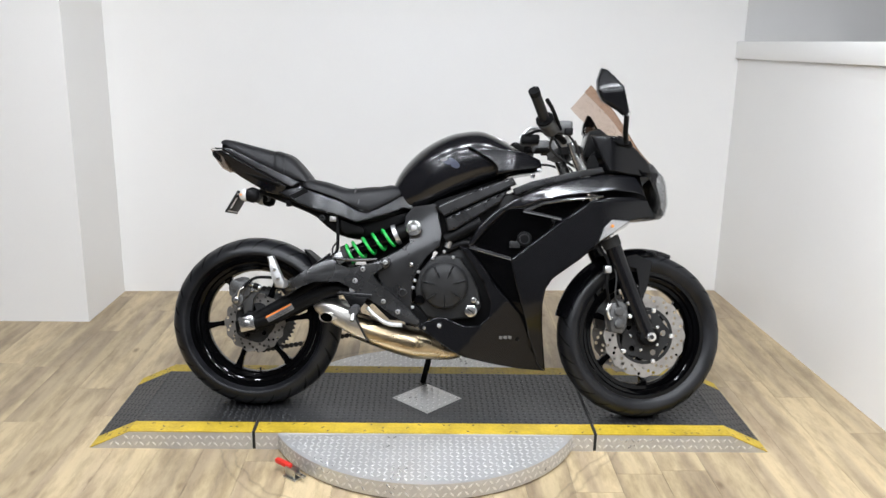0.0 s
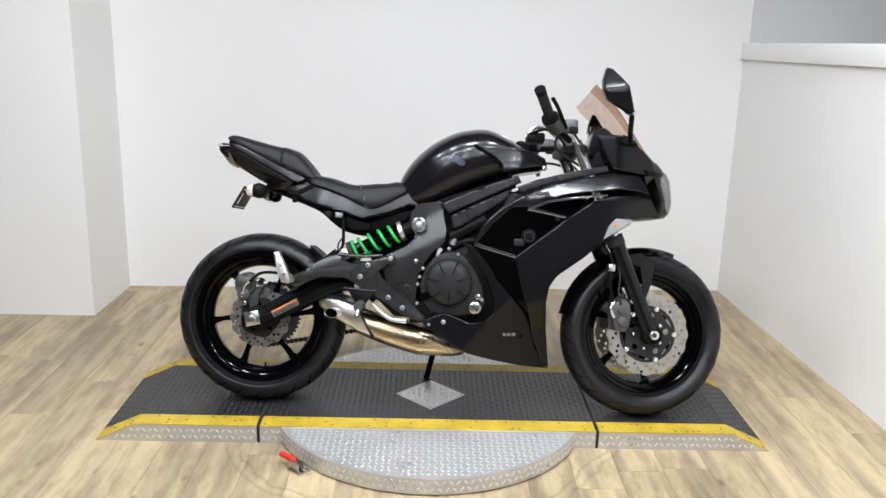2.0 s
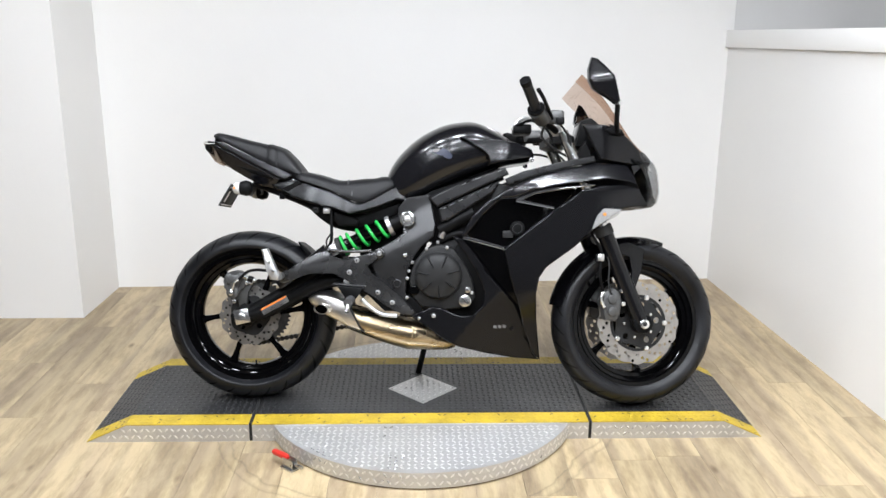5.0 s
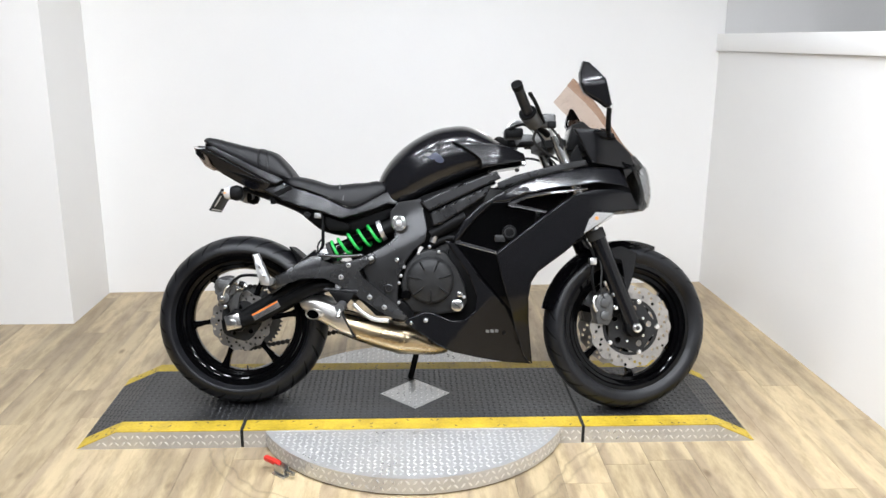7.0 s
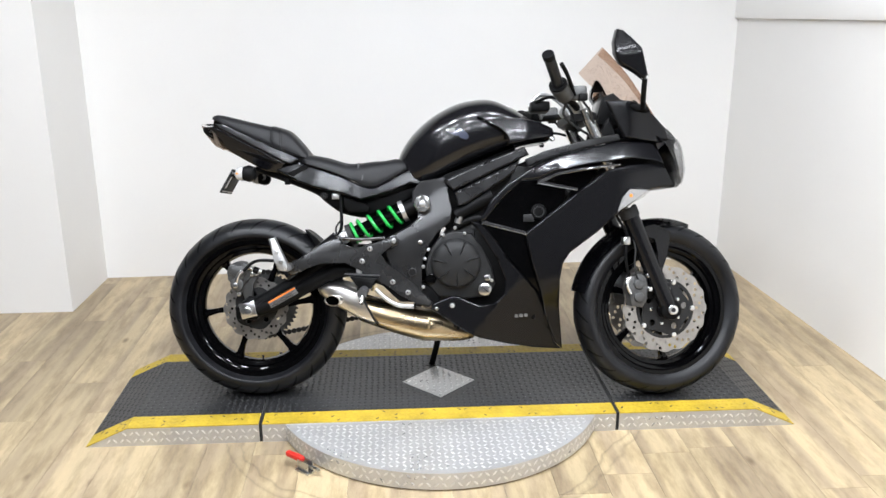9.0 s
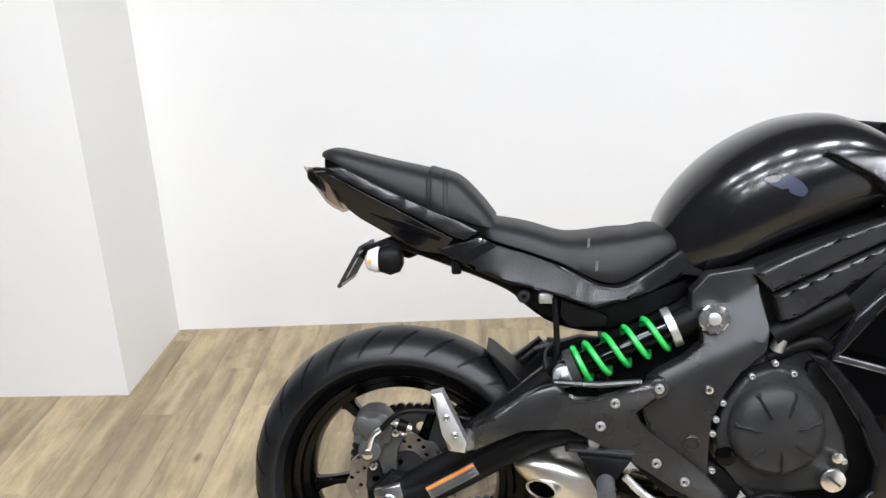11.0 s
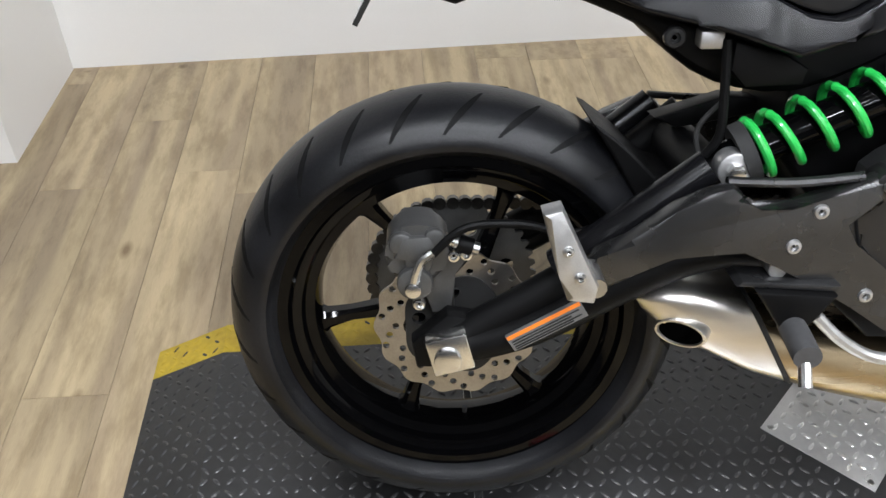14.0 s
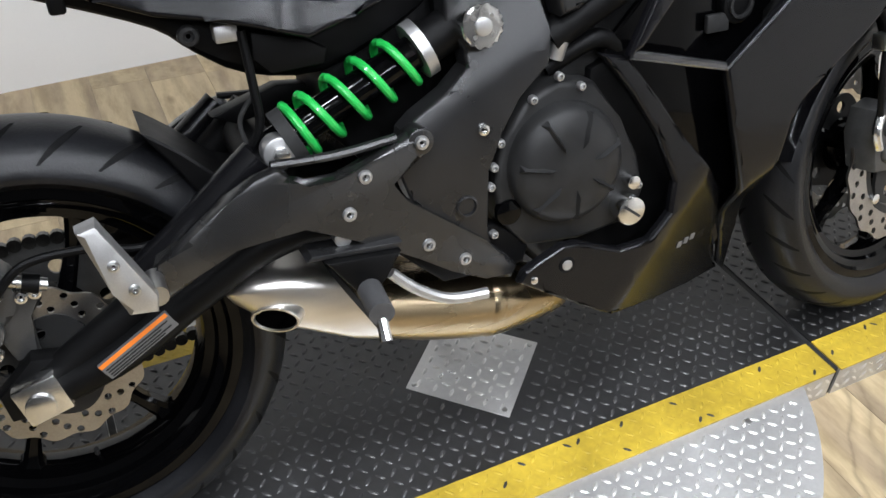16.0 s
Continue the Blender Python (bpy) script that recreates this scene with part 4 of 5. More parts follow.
for s in (1, -1):
    part("side_cover", shell([(-0.507, 0.764), (-0.468, 0.776), (-0.428, 0.788), (-0.404, 0.777), (-0.378, 0.770), (-0.325, 0.754), (-0.279, 0.735), (-0.245, 0.717), (-0.218, 0.704), (-0.191, 0.700), (-0.171, 0.705), (-0.125, 0.730), (-0.089, 0.751), (-0.060, 0.768), (-0.030, 0.738), (-0.035, 0.708), (-0.070, 0.714), (-0.128, 0.690), (-0.180, 0.675), (-0.227, 0.662), (-0.270, 0.676), (-0.314, 0.689), (-0.38, 0.703), (-0.439, 0.726), (-0.485, 0.749)],
                             lambda u, w: 0.143 - 0.24 * (w - 0.69) * (1.0 if u > -0.36 else max(0, 1 + (u + 0.36) * 7)) - 0.28 * max(0, u + 0.15) - 0.16 * max(0, -0.25 - u), 0.014, 0.018, 0.006, s), SATIN, tail, "satin black cover below the seat")
    # no slot is cut: a dark sliver paints in its shade
    part("slot_shade", shell([(-0.466, 0.750), (-0.448, 0.739), (-0.398, 0.768), (-0.410, 0.778)], lambda u, w: 0.1125 - 0.10 * max(0, -0.40 - u), 0.004, 0.02, 0.001, s), PLASTIC, tail, "dark sliver on the cover for the shade in a slot")
    part("tail_panel", shell([(-0.728, 0.905), (-0.704, 0.906), (-0.61, 0.856), (-0.532, 0.815), (-0.472, 0.783), (-0.497, 0.752), (-0.54, 0.759), (-0.599, 0.790), (-0.645, 0.816), (-0.668, 0.834), (-0.690, 0.872)], TAILV, 0.012, 0.02, 0.004, s), PAINT, tail, "gloss black faceted tail panel")
    part("tail_blade", shell([(-0.745, 0.912), (-0.672, 0.914), (-0.595, 0.876), (-0.511, 0.836), (-0.464, 0.817), (-0.425, 0.797), (-0.452, 0.780), (-0.472, 0.786), (-0.532, 0.818), (-0.61, 0.859), (-0.704, 0.909)], lambda u, w: TAILV(u, w) + 0.003, 0.012, 0.02, 0.004, s), PAINT, tail, "gloss black raised blade under the pillion seat")
    # dark sliver laid on the panel in place of a shaded recess
    part("recess_shade", shell([(-0.634, 0.832), (-0.559, 0.813), (-0.492, 0.787), (-0.499, 0.779), (-0.572, 0.802)], lambda u, w: TAILV(u, w) + 0.0012, 0.004, 0.02, 0.001, s), PLASTIC, tail)
    part("taillight_lens", shell([(-0.760, 0.912), (-0.727, 0.904), (-0.702, 0.900), (-0.665, 0.833), (-0.678, 0.828), (-0.711, 0.845), (-0.742, 0.880)], lambda u, w: TAILV(u, w) + 0.001 - 0.9 * max(0, -0.70 - u), 0.010, 0.018, 0.003, s), TAIL, tail, "smoked tail lamp lens")
    part("lamp_reflector", shell([(-0.752, 0.906), (-0.727, 0.900), (-0.708, 0.890), (-0.680, 0.836), (-0.711, 0.850), (-0.738, 0.880)], lambda u, w: TAILV(u, w) - 0.009 - 0.9 * max(0, -0.70 - u), 0.006, 0.018, 0.002, s), CREAM, tail)
    part("clip", cyl((-0.455, 0.797), 0.0035, s * 0.110, s * 0.113, 10, 0.001), CHROME, tail)
    part("clip", cyl((-0.425, 0.781), 0.0035, s * 0.114, s * 0.117, 10, 0.001), CHROME, tail)
under = part("undertail", loft(fine([(-0.58, 0.755, 0.775, 0.05), (-0.46, 0.712, 0.745, 0.07), (-0.38, 0.678, 0.715, 0.08), (-0.345, 0.648, 0.700, 0.085), (-0.29, 0.612, 0.69, 0.09), (-0.20, 0.60, 0.68, 0.095), (-0.10, 0.64, 0.70, 0.09), (-0.03, 0.68, 0.72, 0.07)], 3), 20, 0.5), PLASTIC, bike, "matte black undertail tray")
part("tool_box", prism([(-0.284, 0.672), (-0.225, 0.655), (-0.200, 0.640), (-0.205, 0.622), (-0.268, 0.620), (-0.286, 0.640)], -0.092, -0.112, "y", 0.005), PLASTIC, under)
bolt((-0.349, 0.676), 0.105, under, 0.012, ENGINE, "rubber_bush")
part("hinge_block", box(-0.323, -0.297, -0.114, -0.09, 0.664, 0.684, 0.003), CAST, under)
part("passenger_hook", box(-0.48, -0.462, -0.082, -0.06, 0.712, 0.738, 0.004), PLASTIC, under)
part("rear_brake_line", tube([P(-0.294, 0.112, 0.675), P(-0.292, 0.118, 0.61), P(-0.293, 0.12, 0.57), P(-0.305, 0.115, 0.545)], 0.0055, 10), PLASTIC, bike)
part("breather_hose", tube([P(-0.29, 0.10, 0.60), P(-0.312, 0.10, 0.57), P(-0.305, 0.105, 0.535), P(-0.28, 0.10, 0.52)], 0.003, 8), DARK, bike)
# licence bracket with the dealer's plate, its wording as bars
brk = part("plate_bracket", prism([(-0.60, 0.775), (-0.575, 0.765), (-0.60, 0.725), (-0.655, 0.735), (-0.66, 0.752)], -0.035, 0.035, "y", 0.004), PLASTIC, bike, "black licence plate bracket")
pm = Matrix.Translation((-0.672, 0, 0.722)) @ Matrix.Rotation(radians(30), 4, "Y")
part("licence_plate", move(box(-0.0025, 0.0025, -0.075, 0.075, -0.038, 0.048, 0.001), pm), PLASTIC, brk, "small black dealer plate with white marks")
for y0, y1, z0, z1 in ((-0.077, 0.077, 0.046, 0.049), (-0.077, 0.077, -0.039, -0.036), (-0.078, -0.075, -0.039, 0.049), (0.075, 0.078, -0.039, 0.049)):
    part("frame_edge", move(box(-0.003, 0.003, y0, y1, z0, z1, 0.0008), pm), ENGINE, brk, "dark plate frame")
for k, (y0, y1, z0, z1) in enumerate(((-0.06, -0.035, -0.022, 0.022), (-0.026, 0.0, -0.022, 0.022), (0.01, 0.034, -0.022, 0.022), (-0.07, 0.07, 0.034, 0.040), (-0.07, 0.07, -0.034, -0.030))):
    part("print_bar", move(box(0.0026, 0.0034, y0, y1, z0, z1), pm), WHITE, brk)
    part("print_bar", move(box(-0.0034, -0.0026, y0, y1, z0, z1), pm), WHITE, brk)
for s in (1, -1):
    sig = part("rear_signal", loft([(-0.605, 0.738, 0.758, 0.016), (-0.597, 0.722, 0.772, 0.030), (-0.57, 0.716, 0.778, 0.034), (-0.545, 0.722, 0.772, 0.026), (-0.535, 0.735, 0.757, 0.014)], 18, 0.8), PLASTIC, bike, "black indicator pod with a clear lens")
    sig.location = (-0.216, -s * 0.132, 0.071)
    sig.scale = (0.65, 0.8, 0.90)
    lens = part("signal_lens", loft([(-0.640, 0.738, 0.752, 0.010), (-0.630, 0.726, 0.766, 0.024), (-0.606, 0.721, 0.773, 0.031), (-0.600, 0.722, 0.772, 0.031)], 18, 0.8), CREAM, sig, "clear indicator lens")
    part("amber_bulb", box(-0.630, -0.618, -0.032, -0.028, 0.744, 0.751, 0.002), AMBER, sig)
    part("signal_stalk", tube([P(-0.565, -0.09, 0.748), P(-0.565, 0.0, 0.748)] if s > 0 else [P(-0.565, 0.09, 0.748), P(-0.565, 0.0, 0.748)], 0.011, 12), PLASTIC, sig)

# -- frame, engine, footrests --
engine = part("engine", prism([(0.00, 0.36), (0.02, 0.52), (0.07, 0.585), (0.15, 0.60), (0.24, 0.56), (0.27, 0.42), (0.25, 0.30), (0.06, 0.285)], -0.115, 0.115, "y", 0.02, 3), ENGINE, bike, "black painted parallel twin engine")
part("crankcase_cover", prism([(-0.012, 0.385), (-0.022, 0.44), (-0.006, 0.50), (0.03, 0.545), (0.075, 0.562), (0.13, 0.552), (0.165, 0.50), (0.195, 0.44), (0.205, 0.385), (0.185, 0.345), (0.10, 0.335), (0.02, 0.345)], -0.11, -0.158, "y", 0.008, 3), ENGINE, engine)
CL = (0.078, 0.456)
bm = lathe(CL, [(0.0, 0.14), (0.081, 0.14), (0.081, 0.166), (0.077, 0.178), (0.066, 0.187), (0.045, 0.192), (0.0, 0.1935)], 64)
bmesh.ops.remove_doubles(bm, verts=bm.verts[:], dist=1e-5)
clutch = part("clutch_cover", bm, ENGINE, engine, "round dark clutch cover with radial ribs")
for i in range(7):
    a = 2 * math.pi * i / 7 + 0.28
    d = Vector((math.cos(a), 0, math.sin(a)))
    nrm = Vector((-d.z, 0, d.x))
    bm = bmesh.new()
    c0 = Vector((CL[0], 0, CL[1]))
    vs = [bm.verts.new(c0 + d * rad + nrm * s + Vector((0, -v, 0))) for rad, s, v in ((0.026, 0.0, 0.1915), (0.050, 0.0045, 0.1895), (0.076, 0.008, 0.175), (0.076, -0.008, 0.175), (0.050, -0.0045, 0.1895), (0.038, 0, 0.1995), (0.072, 0.0, 0.190))]
    for f in ((0, 1, 5), (1, 2, 6, 5), (2, 3, 6), (3, 4, 5, 6), (4, 0, 5)):
        bm.faces.new([vs[k] for k in f])
    part("rib", bm, ENGINE, clutch)
part("oil_filler_cap", cyl((0.169, 0.371), 0.0215, 0.15, 0.184, 30, 0.003), CHROME, engine, "bright slotted oil filler cap")
part("cap_slot", move(box(-0.015, 0.015, -0.1855, -0.1845, -0.002, 0.002), Matrix.Translation((0.169, 0, 0.371)) @ Matrix.Rotation(radians(40), 4, "Y")), DARK, engine)
part("inspection_cap", cyl((0.178, 0.409), 0.010, 0.15, 0.176, 20, 0.002), CHROME, engine)
sight = part("oil_sight_glass", cyl((-0.004, 0.403), 0.018, 0.150, 0.161, 28, 0.002), GLOSS, engine, "dark oil level window")
for c in ((-0.011, 0.500), (-0.022, 0.470), (-0.028, 0.445), (-0.028, 0.378), (0.037, 0.547), (0.106, 0.552), (0.075, 0.570), (0.193, 0.398)):
    bolt(c, 0.161, engine, 0.0058, CAST)
part("cylinder_block", prism([(0.10, 0.57), (0.24, 0.55), (0.34, 0.66), (0.36, 0.76), (0.26, 0.78), (0.15, 0.70)], -0.11, 0.11, "y", 0.012, 2), ENGINE, engine)
part("lower_case", prism([(0.10, 0.31), (0.26, 0.25), (0.34, 0.26), (0.35, 0.36), (0.33, 0.46), (0.28, 0.54), (0.20, 0.585), (0.14, 0.56)], -0.128, 0.128, "y", 0.01, 2), PLASTIC, engine)
part("coolant_pipe", tube([P(0.085, 0.13, 0.585), P(0.10, 0.135, 0.625), P(0.125, 0.125, 0.65)], 0.012, 12), CAST, engine, "alloy coolant elbow")
part("coolant_hose", tube([P(0.075, 0.12, 0.57), P(0.15, 0.13, 0.60), P(0.20, 0.12, 0.56)], 0.013, 12), PLASTIC, engine)

for s in (1, -1):
    fr = part("frame_cover", shell([(-0.061, 0.689), (-0.033, 0.722), (0.044, 0.734), (0.058, 0.670), (0.066, 0.630), (0.059, 0.589), (0.018, 0.554), (-0.008, 0.515), (-0.029, 0.467), (-0.034, 0.389), (-0.028, 0.340), (-0.082, 0.395), (-0.135, 0.450), (-0.149, 0.494), (-0.135, 0.538), (-0.117, 0.552), (-0.075, 0.575), (-0.045, 0.600), (-0.045, 0.620), (-0.062, 0.655)],
                                   lambda u, w: 0.166 - 0.30 * min(0.09, max(0, w - 0.585 - 0.5 * u)) - 0.06 * max(0, 0.5 - w), 0.03, 0.016, 0.004, s), FRAME, bike, "satin grey-black faceted frame side cover", angle=12)
    part("frame_spar", shell([(0.040, 0.722), (0.10, 0.752), (0.17, 0.782), (0.30, 0.832), (0.315, 0.806), (0.20, 0.752), (0.072, 0.690)], lambda u, w: 0.152, 0.03, 0.016, 0.007, s), FRAME, bike, "satin grey frame spar")
    part("frame_spar", shell([(0.074, 0.684), (0.20, 0.746), (0.285, 0.785), (0.265, 0.745), (0.19, 0.695), (0.11, 0.645), (0.085, 0.640)], lambda u, w: 0.156, 0.03, 0.016, 0.008, s), FRAME, bike, "satin grey frame spar")
    part("cowl_inner_strip", shell([(0.300, 0.790), (0.36, 0.816), (0.50, 0.853), (0.60, 0.872), (0.608, 0.852), (0.50, 0.828), (0.38, 0.796), (0.31, 0.768)], lambda u, w: 0.168 - 0.10 * max(0, u - 0.5), 0.01, 0.02, 0.004, s), FRAME, bike, "satin grey strip inside the cowl edge")
    part("tank_seam_trim", tube([P(0.148, s * 0.163, 0.930), P(0.190, s * 0.172, 0.908), P(0.232, s * 0.176, 0.880), P(0.246, s * 0.172, 0.858), P(0.246, s * 0.160, 0.836)], 0.0035, 8), GLOSS, bike)
    part("frame_tube", tube([P(0.08, s * 0.125, 0.61), P(0.20, s * 0.140, 0.675)], 0.022, 14), PLASTIC, bike, "black frame tube")
    if s > 0:
        bolt((-0.036, 0.525), 0.167, fr)
        part("round_boss", lathe((-0.063, 0.427), [(0.015, 0.158), (0.015, 0.164), (0.012, 0.165), (0.011, 0.162), (0.011, 0.158)], 30), FRAME, fr)
    bm = prism([(-0.434, 0.463), (-0.405, 0.489), (-0.357, 0.517), (-0.322, 0.536), (-0.296, 0.541), (-0.284, 0.530), (-0.279, 0.512), (-0.266, 0.503), (-0.228, 0.511), (-0.184, 0.523), (-0.135, 0.542), (-0.118, 0.543), (-0.106, 0.531), (-0.110, 0.517), (-0.124, 0.508), (-0.166, 0.497), (-0.174, 0.486), (-0.148, 0.463), (-0.09, 0.416), (-0.044, 0.378), (-0.012, 0.345), (0.002, 0.324), (-0.009, 0.307), (-0.048, 0.322), (-0.096, 0.349), (-0.141, 0.383), (-0.176, 0.417), (-0.238, 0.443), (-0.276, 0.463), (-0.301, 0.472), (-0.321, 0.472), (-0.355, 0.462), (-0.396, 0.447), (-0.434, 0.426), (-0.455, 0.428), (-0.462, 0.448)],
               -s * 0.142, -s * 0.168, "y", 0.009, 2)
    for vert in bm.verts:
        vert.co.y += s * 0.10 * vert.co.x
    hang = part("footrest_hanger", bm, HANGER, bike, "satin grey footrest hanger plate", angle=40)
    part("hanger_web", tube([P(-0.300, s * 0.180, 0.541), P(-0.225, s * 0.176, 0.536), P(-0.150, s * 0.172, 0.540)], 0.0055, 8), HANGER, hang)
    part("hanger_boss", cyl((-0.122, 0.531), 0.017, s * 0.150, s * 0.181, 24, 0.003), HANGER, hang)
    part("pivot_cover", shell([(-0.070, 0.400), (-0.018, 0.385), (0.030, 0.350), (0.020, 0.320), (-0.020, 0.305), (-0.060, 0.330)], lambda u, w: 0.150, 0.02, 0.03, 0.005, s), PLASTIC, hang, "matte black cover behind the hanger tip")
    for c in ((-0.122, 0.531), (-0.197, 0.507), (-0.222, 0.467), (-0.126, 0.398), (-0.077, 0.362)):
        bolt(c, s * (0.1675 - 0.10 * c[0] + (0.002 if c[1] > 0.53 else 0)), hang, 0.0088, CAST)
    if s > 0:
        pp = part("pillion_footrest", prism([(-0.506, 0.545), (-0.486, 0.550), (-0.446, 0.462), (-0.450, 0.442), (-0.478, 0.446), (-0.488, 0.475)], -s * 0.232, -s * 0.262, "y", 0.007, 2), CAST, hang, "cast alloy pillion footrest folded up")
        bolt((-0.480, 0.505), s * 0.262, hang, 0.006, STEEL), bolt((-0.467, 0.475), s * 0.262, hang, 0.006, STEEL)
        part("hinge_bolt", tube([P(-0.447, s * 0.205, 0.455), P(-0.447, s * 0.25, 0.455)], 0.011, 14), STEEL, hang)
    part("rider_footrest", tube([P(-0.215, s * 0.200, 0.375), P(-0.219, s * 0.262, 0.370)], 0.0155, 16), PEG, hang, "ribbed rubber footrest")
    part("footrest_feeler", tube([P(-0.219, s * 0.256, 0.360), P(-0.221, s * 0.272, 0.338)], 0.0075, 10), CHROME, hang)
    part("footrest_bracket", prism([(-0.262, 0.422), (-0.17, 0.414), (-0.198, 0.385), (-0.205, 0.368), (-0.228, 0.370)], -s * 0.185, -s * 0.210, "y", 0.004), PLASTIC, hang)
    part("heel_plate", prism([(-0.282, 0.424), (-0.275, 0.430), (-0.165, 0.422), (-0.168, 0.414)], -s * 0.16, -s * 0.20, "y", 0.002), FRAME, hang)
    part("pedal_lever", tube([P(-0.180, s * 0.185, 0.375), P(-0.150, s * 0.19, 0.345), P(-0.110, s * 0.195, 0.322), P(-0.06, s * 0.20, 0.318)], 0.0075, 10), CAST, hang, "cast alloy pedal")
    part("pedal_guard", prism([(-0.165, 0.390), (-0.14, 0.398), (-0.05, 0.345), (-0.06, 0.328), (-0.105, 0.330)], -s * 0.150, -s * 0.168, "y", 0.005), PLASTIC, hang)
    part("pedal_joint", cyl((-0.232, 0.435), 0.011, s * 0.15, s * 0.185, 14, 0.002), CAST, hang)
    # swingarm arms
    arm = part("swingarm", tube([P(-0.620, s * 0.108, 0.288), P(-0.56, s * 0.110, 0.320), P(-0.42, s * 0.110, 0.408), P(-0.33, s * 0.105, 0.480), P(-0.27, s * 0.095, 0.535)], 0.0265, 14, flat=0.8), PLASTIC, bike, "black tubular swingarm")
    part("lower_tube", tube([P(-0.585, s * 0.113, 0.298), P(-0.50, s * 0.122, 0.328), P(-0.40, s * 0.126, 0.385), P(-0.32, s * 0.128, 0.425), P(-0.24, s * 0.125, 0.432), P(-0.14, s * 0.118, 0.395), P(-0.05, s * 0.11, 0.360)], 0.024, 14), PLASTIC, arm, "curved lower swingarm tube")
    part("upper_tube", tube([P(-0.470, s * 0.124, 0.414), P(-0.40, s * 0.132, 0.466), P(-0.305, s * 0.136, 0.540)], 0.021, 16), SATIN, arm, "gloss black upper swingarm tube")
    part("axle_plate", prism([(-0.640, 0.268), (-0.645, 0.305), (-0.60, 0.345), (-0.565, 0.338), (-0.548, 0.300), (-0.575, 0.265)], -s * 0.088, -s * 0.118, "y", 0.006), PLASTIC, arm)
    adj = part("axle_adjuster_block", box(-0.026, 0.026, -0.013, 0.013, -0.025, 0.025, 0.003), CHROME, arm, "bright chain adjuster block")
    adj.location = (-0.601, -s * 0.131, 0.298)
    adj.rotation_euler = (0, radians(-14), 0)
    part("rear_axle_nut", cyl((-0.601, 0.298), 0.017, s * 0.143, s * 0.151, 20, 0.002), CHROME, arm)
    part("adjuster_screw", tube([P(-0.575, s * 0.124, 0.303), P(-0.535, s * 0.124, 0.318)], 0.0055, 10), STEEL, arm)
    if s > 0:
        dv = (P(-0.40, 0, 0.385) - P(-0.50, 0, 0.328)).normalized()
        ml = Matrix.Translation(P(-0.482, 0.1485, 0.344)) @ Matrix.Rotation(-math.atan2(dv.z, dv.x), 4, "Y")
        part("warning_label", move(box(-0.050, 0.050, 0.0, 0.006, -0.011, 0.013, 0.0005), ml), GREY, arm, "grey sticker with an orange stripe")
        part("label_stripe", move(box(-0.049, 0.049, -0.001, 0.0, 0.0072, 0.0125), ml), ORANGE, arm, "orange stripe")
        for k, z in enumerate((0.004, -0.003, -0.010, -0.016)):
            part("print_bar", move(box(-0.046, 0.044 - 0.012 * (k % 2), -0.001, 0.0, z * 0.55, z * 0.55 + 0.0014), ml), DARK, arm)
part("swingarm_bridge", tube([P(-0.285, 0.09, 0.50), P(-0.285, -0.09, 0.50)], 0.03, 16), PLASTIC, bike, "black swingarm cross tube")
hug = part("rear_hugger", shell([(-0.420, 0.562), (-0.378, 0.532), (-0.333, 0.490), (-0.28, 0.475), (-0.31, 0.440), (-0.355, 0.455), (-0.395, 0.522)], lambda u, w: 0.072 - 0.30 * max(0, -0.36 - u), 0.13, 0.03, 0.003, 1, 3), PLASTIC, bike, "matte black rear hugger fin")
part("inner_mudguard", prism([(-0.205, 0.640), (-0.02, 0.690), (0.04, 0.60), (0.0, 0.40), (-0.08, 0.36), (-0.135, 0.44), (-0.20, 0.52)], -0.075, 0.085, "y", 0.01), PLASTIC, bike, "matte black inner mudguard and airbox")
part("airbox", prism([(-0.05, 0.62), (-0.06, 0.69), (0.05, 0.745), (0.27, 0.832), (0.29, 0.80), (0.26, 0.72), (0.16, 0.62), (0.06, 0.56)], -0.115, 0.115, "y", 0.012), PLASTIC, bike, "matte black airbox under the tank")
part("chain_guard", prism([(-0.33, 0.545), (-0.24, 0.572), (-0.18, 0.565), (-0.20, 0.548), (-0.30, 0.530)], 0.02, 0.06, "y", 0.003), PLASTIC, bike)
ch = []
for k in range(1, 22):
    a = math.pi * (0.5 + k / 22)
    ch.append((RC[0] + 0.117 * math.cos(a), RC[1] + 0.117 * math.sin(a)))
for w0, w1 in ((0.414, 0.400), (0.182, 0.295)):
    for i in range(34):
        t = i / 33
        ch.append((-0.585 + 0.56 * t, w0 + (w1 - w0) * t))
bm = bmesh.new()
for u, w in ch:
    cyl((u, w), 0.0092, -0.074, -0.088, 10, 0.0, bm)
tagged(part("drive_chain", bm, SPROCKET, bike, "dark oiled drive chain"), kind="stuff")
# rear caliper and its bracket
rc = part("rear_caliper", prism([(p.x, p.y) for p in spline([(-0.652, 0.378, 0), (-0.672, 0.412, 0), (-0.662, 0.448, 0), (-0.632, 0.458, 0), (-0.604, 0.448, 0), (-0.596, 0.418, 0), (-0.612, 0.386, 0)], 5, True)], -0.045, -0.098, "y", 0.009, 3), CALIPER, bike, "grey cast rear brake caliper")
for c, r in (((-0.652, 0.436), 0.015), ((-0.612, 0.442), 0.013), ((-0.632, 0.412), 0.017)):
    part("caliper_boss", cyl(c, r, 0.094, 0.106, 22, 0.004), CALIPER, rc)
part("bridge_rib", prism([(-0.662, 0.418), (-0.650, 0.446), (-0.618, 0.447), (-0.606, 0.424), (-0.622, 0.408)], -0.096, -0.108, "y", 0.005, 2), CALIPER, rc)
part("slide_pin", tube([P(-0.600, 0.098, 0.440), P(-0.560, 0.098, 0.425)], 0.0075, 12), STEEL, rc)
part("pin_boot", tube([P(-0.585, 0.098, 0.4345), P(-0.568, 0.098, 0.428)], 0.011, 14), PLASTIC, rc)
